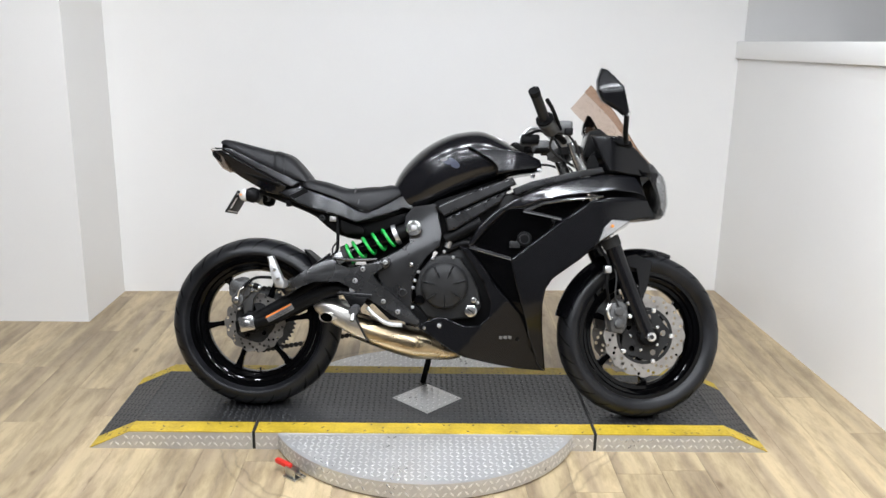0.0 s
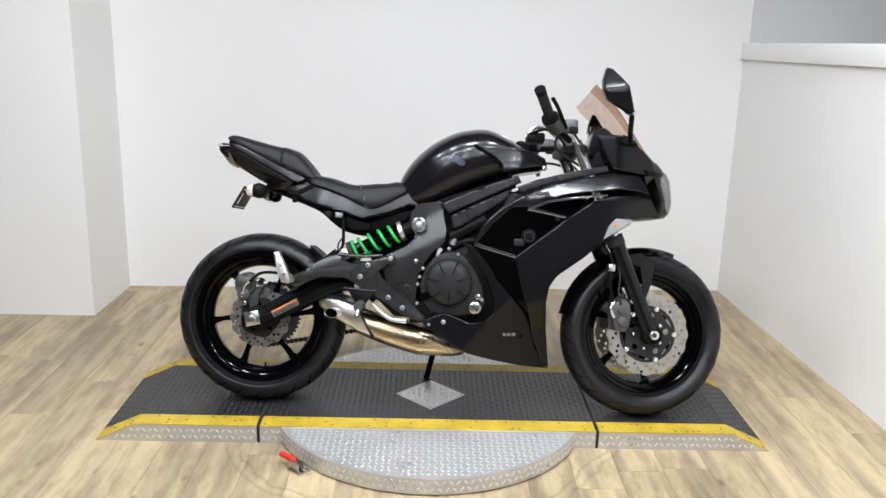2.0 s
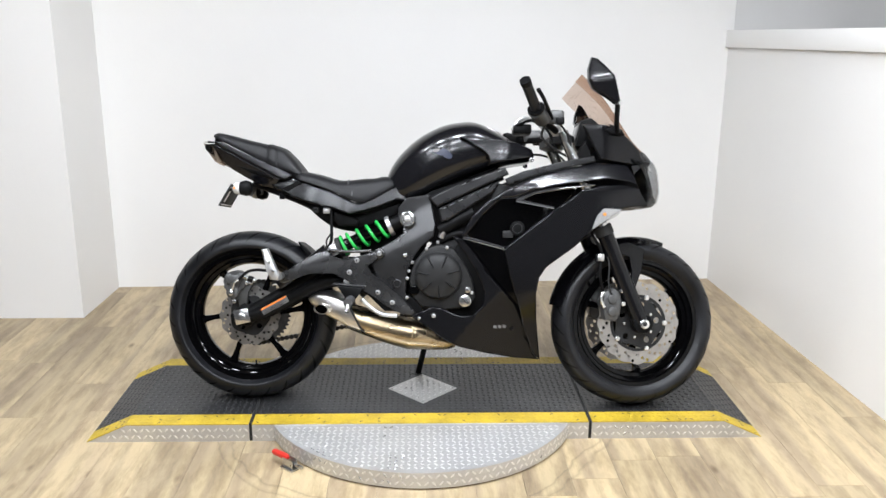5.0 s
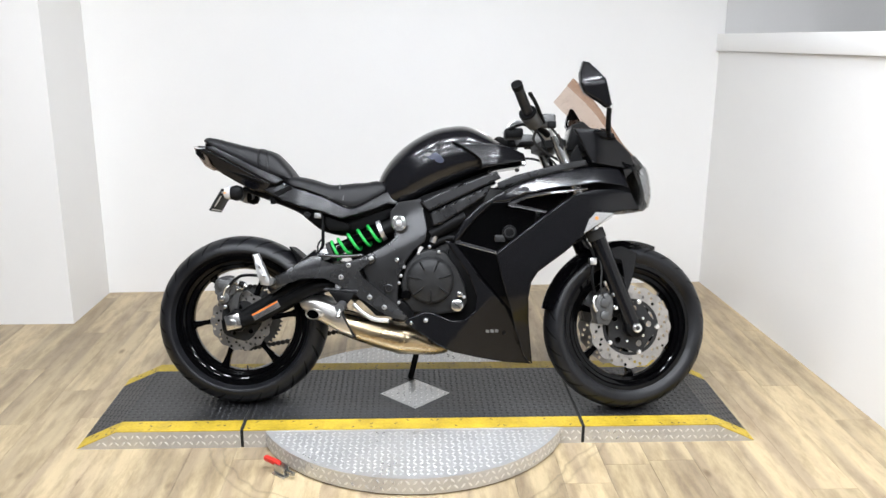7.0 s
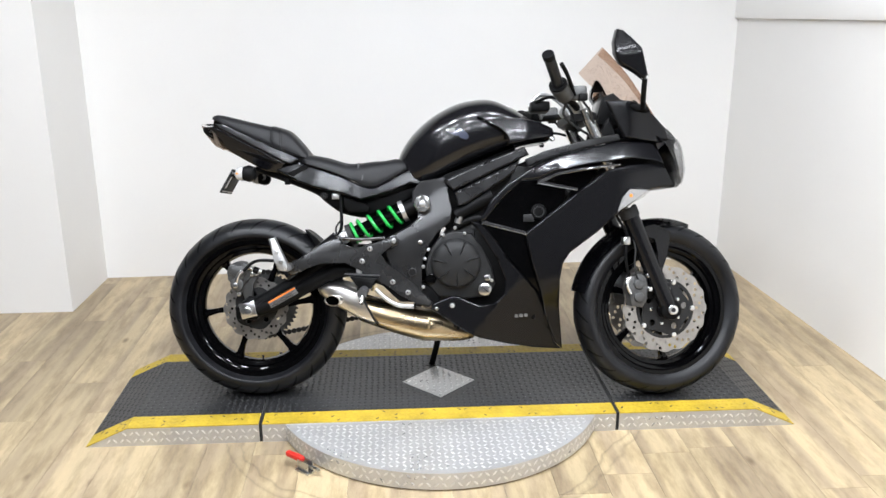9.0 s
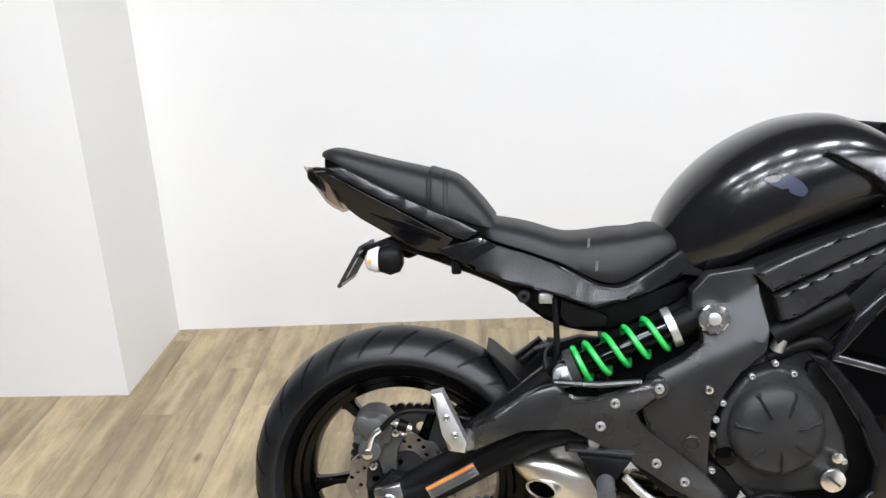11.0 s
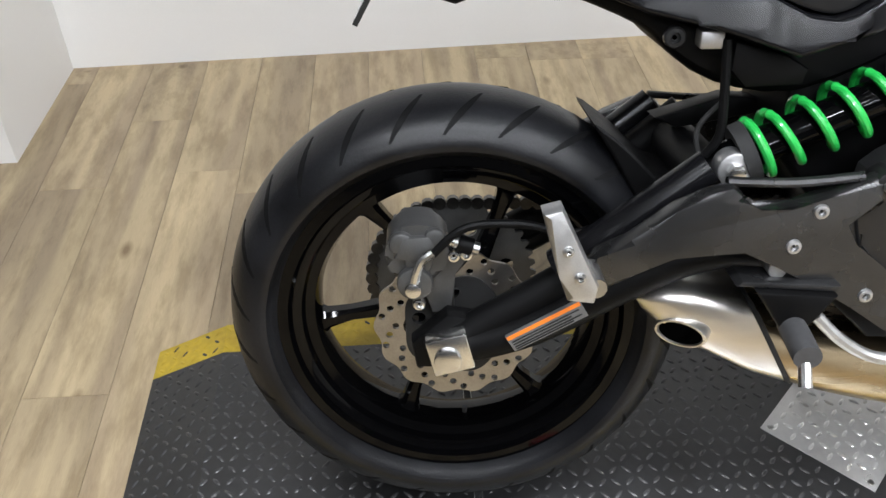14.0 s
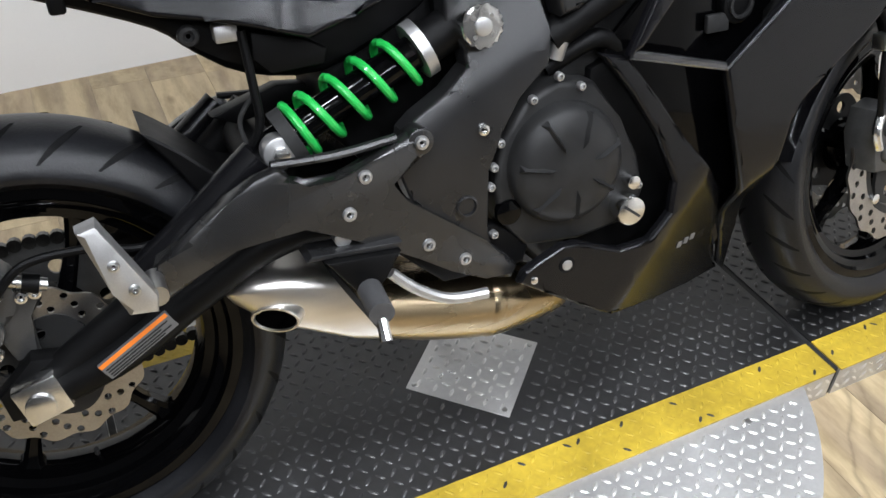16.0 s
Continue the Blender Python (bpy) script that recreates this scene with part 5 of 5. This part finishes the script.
part("caliper_piston", cyl((-0.638, 0.385), 0.022, 0.098, 0.112, 26, 0.004), CALIPER, rc)
part("banjo_bolt", cyl((-0.640, 0.384), 0.010, 0.112, 0.126, 14, 0.002), CHROME, rc)
part("banjo_union", tube([P(-0.640, 0.118, 0.386), P(-0.630, 0.120, 0.42), P(-0.615, 0.118, 0.432)], 0.006, 10), CHROME, rc)
part("caliper_hose", tube([P(-0.615, 0.118, 0.430), P(-0.575, 0.115, 0.462), P(-0.51, 0.11, 0.462), P(-0.44, 0.10, 0.445), P(-0.36, 0.09, 0.48)], 0.0052, 10), PLASTIC, rc)
part("caliper_bracket", prism([(-0.615, 0.430), (-0.575, 0.428), (-0.572, 0.402), (-0.592, 0.388), (-0.590, 0.335), (-0.618, 0.330), (-0.630, 0.37)], -0.076, -0.088, "y", 0.004), CALIPER, rc)
for c in ((-0.650, 0.438), (-0.59, 0.418), (-0.634, 0.352), (-0.575, 0.42)):
    bolt(c, 0.100, rc, 0.008)

# -- shock --
A, B = P(-0.030, 0.118, 0.650), P(-0.281, 0.118, 0.540)
ax = (B - A).normalized()
shock = part("shock_absorber", tube([A + ax * 0.01, A + ax * 0.275], 0.021, 20), GLOSS, bike, "black shock absorber with a green spring")
part("shock_head", tube([A + ax * 0.012, A + ax * 0.062], 0.026, 20), PLASTIC, shock)
part("preload_collar", tube([A + ax * 0.060, A + ax * 0.074], 0.036, 26), CAST, shock, "notched alloy preload collar")
part("lower_cup", tube([A + ax * 0.246, A + ax * 0.262], 0.035, 26), DARK, shock)
e1 = ax.cross(Vector((0, 1, 0))).normalized()
e2 = ax.cross(e1)
coil = []
turns, per = 5.2, 18
for i in range(int(turns * per) + 1):
    t = i / (turns * per)
    # the last coils lie close together
    d = 0.080 + 0.166 * (t * 1.16 if t < 0.8 else 0.928 + 0.072 * ((t - 0.8) / 0.2))
    a = 2 * math.pi * turns * t - 1.1
    coil.append(A + ax * d + (e1 * math.cos(a) + e2 * math.sin(a)) * 0.0325)
part("spring", tube(coil, 0.0054, 10, 1), GREEN, shock, "green coil spring")
part("upper_mount", cyl((-0.029, 0.650), 0.0265, 0.130, 0.172, 36, 0.003), CHROME, shock, "bright round shock mount")
part("mount_centre", cyl((-0.029, 0.650), 0.011, 0.172, 0.176, 18, 0.002), CAST, shock)
for k in range(4):
    a = 0.8 + k * math.pi / 2
    part("mount_dimple", cyl((-0.029 + 0.016 * math.cos(a), 0.650 + 0.016 * math.sin(a)), 0.0026, 0.172, 0.1726, 10, 0), STEEL, shock)
part("lower_mount", cyl((-0.281, 0.540), 0.020, 0.125, 0.150, 30, 0.003), CAST, shock, "alloy lower shock bolt")
part("lower_nut", cyl((-0.281, 0.540), 0.010, 0.150, 0.160, 6, 0.001), CHROME, shock)

# -- exhaust --
def pod(stations, n=28, power=0.8, up=Vector((0.27, 0, 0.96))):
    """A long body along a bent axis: each station is u, w, v, half height, half width; rings stand square to the axis."""
    bm = bmesh.new()
    rings = []
    for u, w, v, hh, hw in stations:
        vs = []
        for k in range(n):
            a = 2 * math.pi * k / n
            c, s = math.cos(a), math.sin(a)
            vs.append(bm.verts.new(P(u, v, w) + Vector((0, -1, 0)) * hw * math.copysign(abs(c) ** power, c) + up * hh * math.copysign(abs(s) ** power, s)))
        rings.append(vs)
    for a, b in zip(rings, rings[1:]):
        for k in range(n):
            bm.faces.new((a[k], a[(k + 1) % n], b[(k + 1) % n], b[k]))
    bm.faces.new(rings[0][::-1])
    bm.faces.new(rings[-1])
    return bm


BACK = Vector((-0.46, 0, 0.888))
muff = part("muffler", pod(fine([(0.140, 0.200, 0.05, 0.012, 0.02), (0.10, 0.208, 0.06, 0.028, 0.045), (0.02, 0.230, 0.068, 0.048, 0.068), (-0.02, 0.238, 0.070, 0.053, 0.074), (-0.12, 0.264, 0.074, 0.050, 0.076), (-0.230, 0.300, 0.076, 0.044, 0.074)], 3)), PIPE, bike, "heat-tinted stainless under-engine muffler")
part("seam_ring", pod([(-0.008, 0.2355, 0.069, 0.0525, 0.0735), (-0.014, 0.237, 0.069, 0.0545, 0.0755), (-0.022, 0.239, 0.070, 0.0545, 0.0755), (-0.030, 0.241, 0.070, 0.0525, 0.0745)]), PIPE, muff)
tip = part("muffler_tip", pod([(-0.212, 0.309, 0.074, 0.072, 0.080), (-0.255, 0.324, 0.074, 0.070, 0.081), (-0.285, 0.336, 0.074, 0.063, 0.080), (-0.318, 0.346, 0.076, 0.050, 0.075), (-0.347, 0.353, 0.080, 0.031, 0.062), (-0.368, 0.359, 0.085, 0.011, 0.038)], 24, 0.36, BACK), TIPM, muff, "brushed stainless faceted end cap")
part("cap_edge", pod([(-0.204, 0.306, 0.074, 0.072, 0.0805), (-0.209, 0.308, 0.074, 0.0735, 0.0815), (-0.213, 0.309, 0.074, 0.0730, 0.081)], 24, 0.36, BACK), DARK, muff)
# outlet: a flared pipe mouth facing back and out, let into the end cap
oc, od = P(-0.322, 0.1505, 0.333), Vector((-0.50, -0.86, -0.08)).normalized()
q1 = od.cross(Vector((0, 0, 1))).normalized()
q2 = od.cross(q1)
bm = bmesh.new()
rings = []
for off, sc in ((-0.025, 0.0245), (0.002, 0.0235), (0.004, 0.0225), (0.004, 0.0205), (0.001, 0.0195), (-0.001, 0.019)):
    rings.append([bm.verts.new(oc + od * off + (q1 * 1.35 * math.cos(2 * math.pi * k / 28) + q2 * 0.80 * math.sin(2 * math.pi * k / 28)) * sc) for k in range(28)])
for a, b in zip(rings, rings[1:]):
    for k in range(28):
        bm.faces.new((a[k], a[(k + 1) % 28], b[(k + 1) % 28], b[k]))
part("outlet_rim", bm, TIPM, muff)
# black disc just inside the mouth, painting in the shade of the bore
bm = bmesh.new()
bm.faces.new([bm.verts.new(oc + od * 0.0008 + (q1 * 1.35 * math.cos(2 * math.pi * k / 28) + q2 * 0.80 * math.sin(2 * math.pi * k / 28)) * 0.0200) for k in range(28)])
bmesh.ops.solidify(bm, geom=bm.faces[:], thickness=0.002)
part("bore_shade_disc", bm, BLACK, muff)
part("header_pipe", tube([P(0.09, 0.055, 0.212), P(0.18, 0.05, 0.215), P(0.28, 0.04, 0.235), P(0.35, 0.03, 0.31), P(0.37, 0.03, 0.45), P(0.33, 0.03, 0.56)], 0.018, 14), PIPE, muff)

# -- fairing --
def vf(u, w):
    d = 0.205
    d -= 1.05 * max(0.0, u - 0.55) ** 2
    d -= 0.62 * max(0.0, 0.52 - w) ** 2
    d -= 0.55 * max(0.0, w - 0.76)
    d -= 0.10 * max(0.0, 0.30 - u)
    return d


def belly(u, w):
    """The belly cowl's distance from the centre plane: upright flank, then a facet that runs in to the keel."""
    return 0.187 - 0.50 * max(0.0, (u - 0.135) * 0.775 - (w - 0.222) * 0.632)


for s in (1, -1):
    cowl = part("side_cowl", shell([(0.470, 0.690), (0.555, 0.752), (0.625, 0.770), (0.70, 0.772), (0.755, 0.760), (0.790, 0.700), (0.738, 0.698), (0.700, 0.692), (0.652, 0.658), (0.585, 0.607), (0.528, 0.556), (0.482, 0.522), (0.440, 0.490), (0.418, 0.455),
                                    (0.409, 0.40), (0.420, 0.30), (0.440, 0.147), (0.412, 0.174), (0.374, 0.268), (0.354, 0.345), (0.318, 0.46), (0.296, 0.552)], lambda u, w: min(vf(u, w), belly(u, w) + 0.012 + 0.5 * max(0, w - 0.30)), 0.006, 0.022, 0.006, s), SATIN, bike, "satin black side cowl")
    part("upper_cowl", shell([(0.152, 0.590), (0.186, 0.658), (0.235, 0.708), (0.30, 0.752), (0.40, 0.797), (0.50, 0.825), (0.60, 0.846), (0.68, 0.846), (0.718, 0.840), (0.740, 0.80), (0.748, 0.772), (0.715, 0.784), (0.64, 0.792), (0.565, 0.782), (0.48, 0.770), (0.395, 0.753), (0.335, 0.728), (0.284, 0.722), (0.225, 0.665), (0.172, 0.598)],
                             lambda u, w: vf(u, w) + 0.010 - 0.10 * max(0, w - 0.80), 0.008, 0.022, 0.006, s), PAINT, cowl, "gloss black upper cowl edge")
    part("duct_trim", shell([(0.335, 0.722), (0.40, 0.750), (0.48, 0.763), (0.565, 0.772), (0.60, 0.775), (0.60, 0.768), (0.565, 0.764), (0.48, 0.753), (0.40, 0.738), (0.36, 0.718), (0.464, 0.696), (0.462, 0.688), (0.335, 0.712)], lambda u, w: vf(u, w) + 0.004, 0.010, 0.03, 0.0028, s), TRIM, cowl, "black duct trim greyed for its edge highlights")
    part("duct_trim", shell([(0.160, 0.596), (0.296, 0.560), (0.300, 0.548), (0.285, 0.552), (0.158, 0.584)], lambda u, w: vf(u, w) + 0.003, 0.010, 0.03, 0.0028, s), TRIM, cowl, "black duct trim greyed for its edge highlights")
    part("inner_duct", shell([(0.15, 0.58), (0.28, 0.72), (0.36, 0.725), (0.56, 0.775), (0.50, 0.70), (0.40, 0.60), (0.402, 0.30), (0.385, 0.22), (0.345, 0.29), (0.30, 0.36), (0.23, 0.48)], lambda u, w: vf(u, w) - 0.055, 0.006, 0.03, 0.003, s), GLOSS, cowl, "dark glossy inner panel")
    part("lower_cowl", shell([(0.120, 0.596), (0.161, 0.584), (0.205, 0.528), (0.255, 0.456), (0.310, 0.395), (0.352, 0.352), (0.378, 0.266), (0.412, 0.174), (0.438, 0.146), (0.34, 0.158), (0.24, 0.180), (0.150, 0.206), (0.106, 0.230), (0.050, 0.268), (-0.008, 0.308), (0.002, 0.324), (0.024, 0.334), (0.060, 0.348), (0.084, 0.346), (0.150, 0.318), (0.196, 0.320), (0.230, 0.354), (0.236, 0.400), (0.208, 0.470), (0.165, 0.538)],
                             belly, 0.008, 0.018, 0.006, s), SATIN, bike, "satin black faceted belly cowl", angle=14)
    part("lower_cowl_bolt", cyl((0.064, 0.318), 0.0125, s * 0.170, s * 0.1885, 18, 0.002), PLASTIC, cowl)
    part("lower_cowl_bolt", cyl((0.064, 0.318), 0.008, s * 0.180, s * 0.1900, 14, 0.002), CAST, cowl)
    part("lower_cowl_bolt", cyl((0.014, 0.308), 0.006, s * 0.170, s * 0.1895, 14, 0.002), CHROME, cowl)
    for k in range(3):
        part("print_bar", shell([(0.268 + 0.016 * k, 0.272), (0.280 + 0.016 * k, 0.269), (0.281 + 0.016 * k, 0.280), (0.269 + 0.016 * k, 0.283)], lambda u, w: belly(u, w) + 0.0012, 0.001, 0.05, 0, s), GREY, cowl)
    horn = part("horn", cyl((0.345, 0.620), 0.026, s * 0.13, s * 0.165, 28, 0.004), PLASTIC, cowl, "round black horn")
    part("horn_ring", lathe((0.345, 0.620), [(0.018, s * 0.165), (0.018, s * 0.169), (0.014, s * 0.169), (0.014, s * 0.165)], 28), ENGINE, cowl)
    part("bracket", box(0.295, 0.330, -s * 0.16 - 0.004, -s * 0.16 + 0.004, 0.588, 0.612, 0.002), ENGINE, cowl)
    sg = part("front_signal", shell([(0.585, 0.612), (0.603, 0.668), (0.628, 0.697), (0.655, 0.701), (0.702, 0.692), (0.676, 0.668), (0.636, 0.645)], lambda u, w: vf(u, w) + 0.012, 0.003, 0.02, 0.003, s), LENS, cowl, "clear front indicator lens")
    part("signal_reflector", shell([(0.590, 0.620), (0.606, 0.666), (0.630, 0.692), (0.692, 0.689), (0.636, 0.650)], lambda u, w: vf(u, w) + 0.006, 0.010, 0.02, 0.002, s), CREAM, cowl)
    part("signal_bulb", cyl((0.632, 0.672), 0.006, s * (vf(0.63, 0.67) - 0.005), s * (vf(0.63, 0.67) + 0.010), 14, 0.002), AMBER, cowl)
    part("inner_cowl", shell([(0.40, 0.80), (0.60, 0.85), (0.62, 0.83), (0.42, 0.775)], lambda u, w: 0.12, 0.05, 0.03, 0.003, s), PLASTIC, cowl)
radi = part("radiator", prism([(0.385, 0.40), (0.41, 0.40), (0.455, 0.70), (0.43, 0.70)], -0.15, 0.15, "y", 0.004), ENGINE, bike, "black radiator")

# nose: a bowed sheet across the front, with a lamp let into it
def bow(rows, n=15, thick=0.004):
    """A sheet across the bike: rows of middle u, w, half width, how far the edges pull back and drop."""
    bm = bmesh.new()
    grid = []
    for u, w, hw, pull, drop in rows:
        grid.append([bm.verts.new((u - pull * abs(s) ** 2.0, hw * s, w - drop * s * s)) for s in (-1 + 2 * k / (n - 1) for k in range(n))])
    for a, b in zip(grid, grid[1:]):
        for k in range(n - 1):
            bm.faces.new((a[k], a[k + 1], b[k + 1], b[k]))
    bmesh.ops.solidify(bm, geom=bm.faces[:], thickness=thick)
    return bm


nose = part("nose_cowl", bow(fine([(0.800, 0.892, 0.13, 0.10, 0.0), (0.822, 0.865, 0.14, 0.09, 0.005), (0.838, 0.83, 0.145, 0.075, 0.0), (0.845, 0.78, 0.15, 0.06, 0.0), (0.846, 0.74, 0.15, 0.052, 0.0), (0.835, 0.700, 0.145, 0.05, 0.0), (0.795, 0.694, 0.14, 0.04, 0.0), (0.70, 0.705, 0.14, 0.02, 0.0)], 3), 17), PAINT, bike, "black nose cowl")
lamp_rows = fine([(0.832, 0.858, 0.135, 0.088, 0.0), (0.846, 0.83, 0.143, 0.075, 0.0), (0.853, 0.78, 0.148, 0.060, 0.0), (0.854, 0.74, 0.147, 0.052, 0.0), (0.845, 0.706, 0.140, 0.05, 0.0)], 3)
part("lamp_bowl", bow([(u - 0.004, w, h - 0.004, p, d) for u, w, h, p, d in lamp_rows], 17, 0.002), CREAM, nose, "bright lamp bowl")
part("headlight_lens", bow(lamp_rows, 17, 0.002), LENS, nose, "clear headlamp lens")
for s in (1, -1):
    part("windscreen_cheek", shell([(0.556, 0.979), (0.594, 0.981), (0.640, 0.977), (0.682, 0.964), (0.722, 0.930), (0.760, 0.893), (0.775, 0.858), (0.740, 0.842), (0.68, 0.850), (0.618, 0.860), (0.590, 0.912)],
                                     lambda u, w: 0.168 - 0.36 * max(0, u - 0.64) + 0.02 * max(0, 0.9 - w), 0.006, 0.022, 0.006, s), SATIN, nose, "satin black cheek panel beside the windscreen")
    part("dash_side", shell([(0.545, 0.86), (0.556, 0.90), (0.575, 0.925), (0.60, 0.86)], lambda u, w: 0.14, 0.02, 0.03, 0.004, s), PLASTIC, nose)
    # mirrors
    stalk = part("mirror_stalk", tube([P(0.680, s * 0.165, 0.957), P(0.668, s * 0.200, 0.958), P(0.655, s * 0.255, 0.985), P(0.652, 0.285, 1.045) if s > 0 else P(0.668, -0.275, 1.000)], 0.0085, 12), PLASTIC, bike, "black mirror stalk")
    part("mirror_foot", shell([(0.628, 0.962), (0.655, 0.970), (0.690, 0.962), (0.700, 0.942), (0.655, 0.944)], lambda u, w: 0.172, 0.02, 0.03, 0.005, s), PLASTIC, stalk)
    bm = shell([(0.568, 1.192), (0.586, 1.187), (0.612, 1.158), (0.635, 1.128), (0.657, 1.045), (0.645, 1.034), (0.619, 1.054), (0.569, 1.082), (0.553, 1.112), (0.554, 1.150)],
               lambda u, w: 0.318 - 0.55 * max(0, w - 1.118 - 0.15 * (u - 0.60)) - 0.16 * max(0, 1.118 - w), 0.034, 0.014, 0.006, s)
    glass = shell([(0.574, 1.178), (0.586, 1.176), (0.610, 1.150), (0.628, 1.122), (0.646, 1.052), (0.619, 1.064), (0.576, 1.088), (0.562, 1.114)], lambda u, w: 0.280 - 0.15 * abs((w - 1.11) * 0.8 - (u - 0.61) * 0.3), 0.004, 0.03, 0.002, s)
    if s < 0:
        # this head is turned in and sits lower on its stalk
        fold = Matrix.Translation((0.668, 0.275, 1.005)) @ Matrix.Diagonal((0.72, 1, 0.72, 1)) @ Matrix.Translation((-0.662, -0.285, -1.045))
        bm, glass = move(bm, fold), move(glass, fold)
    part("mirror_shell", bm, SATIN, stalk, "faceted black mirror shell")
    part("mirror_glass", glass, MIRROR, stalk, "mirror glass")
    part("mirror_joint", tube([P(0.652, s * 0.285, 1.035), P(0.652, s * 0.287, 1.050)] if s > 0 else [P(0.668, -0.268, 0.985), P(0.668, -0.275, 1.01)], 0.0115, 14), CHROME, stalk)
screen = part("windscreen", bow(fine([(0.820, 0.868, 0.09, 0.05, 0.0), (0.757, 0.930, 0.125, 0.050, 0.0), (0.703, 1.008, 0.158, 0.050, 0.012), (0.655, 1.078, 0.175, 0.048, 0.030), (0.603, 1.138, 0.178, 0.046, 0.042), (0.573, 1.170, 0.172, 0.044, 0.046)], 12), 81, 0.003), SMOKE, bike, "smoked brown acrylic windscreen")
screen.visible_shadow = False

part("dash_inner_panel", bow(fine([(0.806, 0.862, 0.10, 0.05, 0.0), (0.738, 0.926, 0.125, 0.045, 0.0), (0.692, 0.985, 0.115, 0.040, 0.0)], 3), 13, 0.004), PLASTIC, nose, "matte black panel under the windscreen")
for s in (1, -1):
    part("cowl_lining", shell([(0.27, 0.735), (0.40, 0.805), (0.60, 0.862), (0.74, 0.845), (0.77, 0.76), (0.62, 0.70), (0.45, 0.67), (0.33, 0.70)], lambda u, w: 0.105 - 0.10 * max(0, u - 0.6), 0.03, 0.04, 0.004, s), PLASTIC, nose, "matte black lining behind the cowl")

# -- side stand --
stand = part("side_stand", tube([P(0.04, -0.12, 0.24), P(0.02, -0.17, 0.14), P(0.00, -0.216, 0.054)], 0.011, 12), PLASTIC, bike, "black side stand with its foot on the tread")
part("stand_foot", box(-0.025, 0.03, 0.196, 0.236, 0.0475, 0.054, 0.002), PLASTIC, stand)
# the lean draws the upper body back a little and the flanks down
for me in {o.data for o in bike.children_recursive if o.type == "MESH"}:
    for v in me.vertices:
        v.co.x *= 1 + 0.018 * v.co.z
        v.co.z -= 0.052 * abs(v.co.y) * min(1.0, max(0.0, (v.co.z - 0.15) / 0.25))
# ---- END BIKE ----

# ---- the floor's planks ----
PW, PL = 0.152, 0.92
plank_bm = box(-PW / 2 + 0.0004, PW / 2 - 0.0004, -PL / 2 + 0.0004, PL / 2 - 0.0004, -0.0045, 0.0, 0.0004)
plank_mesh = bpy.data.meshes.new("plank")
plank_bm.to_mesh(plank_mesh)
plank_bm.free()
plank_mesh.materials.append(PLANK)
rng = random.Random(4)
for i in range(33):
    off = rng.random() * PL
    x = -2.78 + i * PW
    for j in range(9):
        y0 = max(-4.62, -5.5 + off + j * PL)
        y1 = min(1.92, -5.5 + off + (j + 1) * PL)
        if y1 - y0 < 0.04 or x > 2.06:
            continue
        p = new("plank", plank_mesh)
        p.parent = floor
        p.location = (x, (y0 + y1) / 2, FLOOR)
        p.scale = (1, (y1 - y0) / PL, 1)
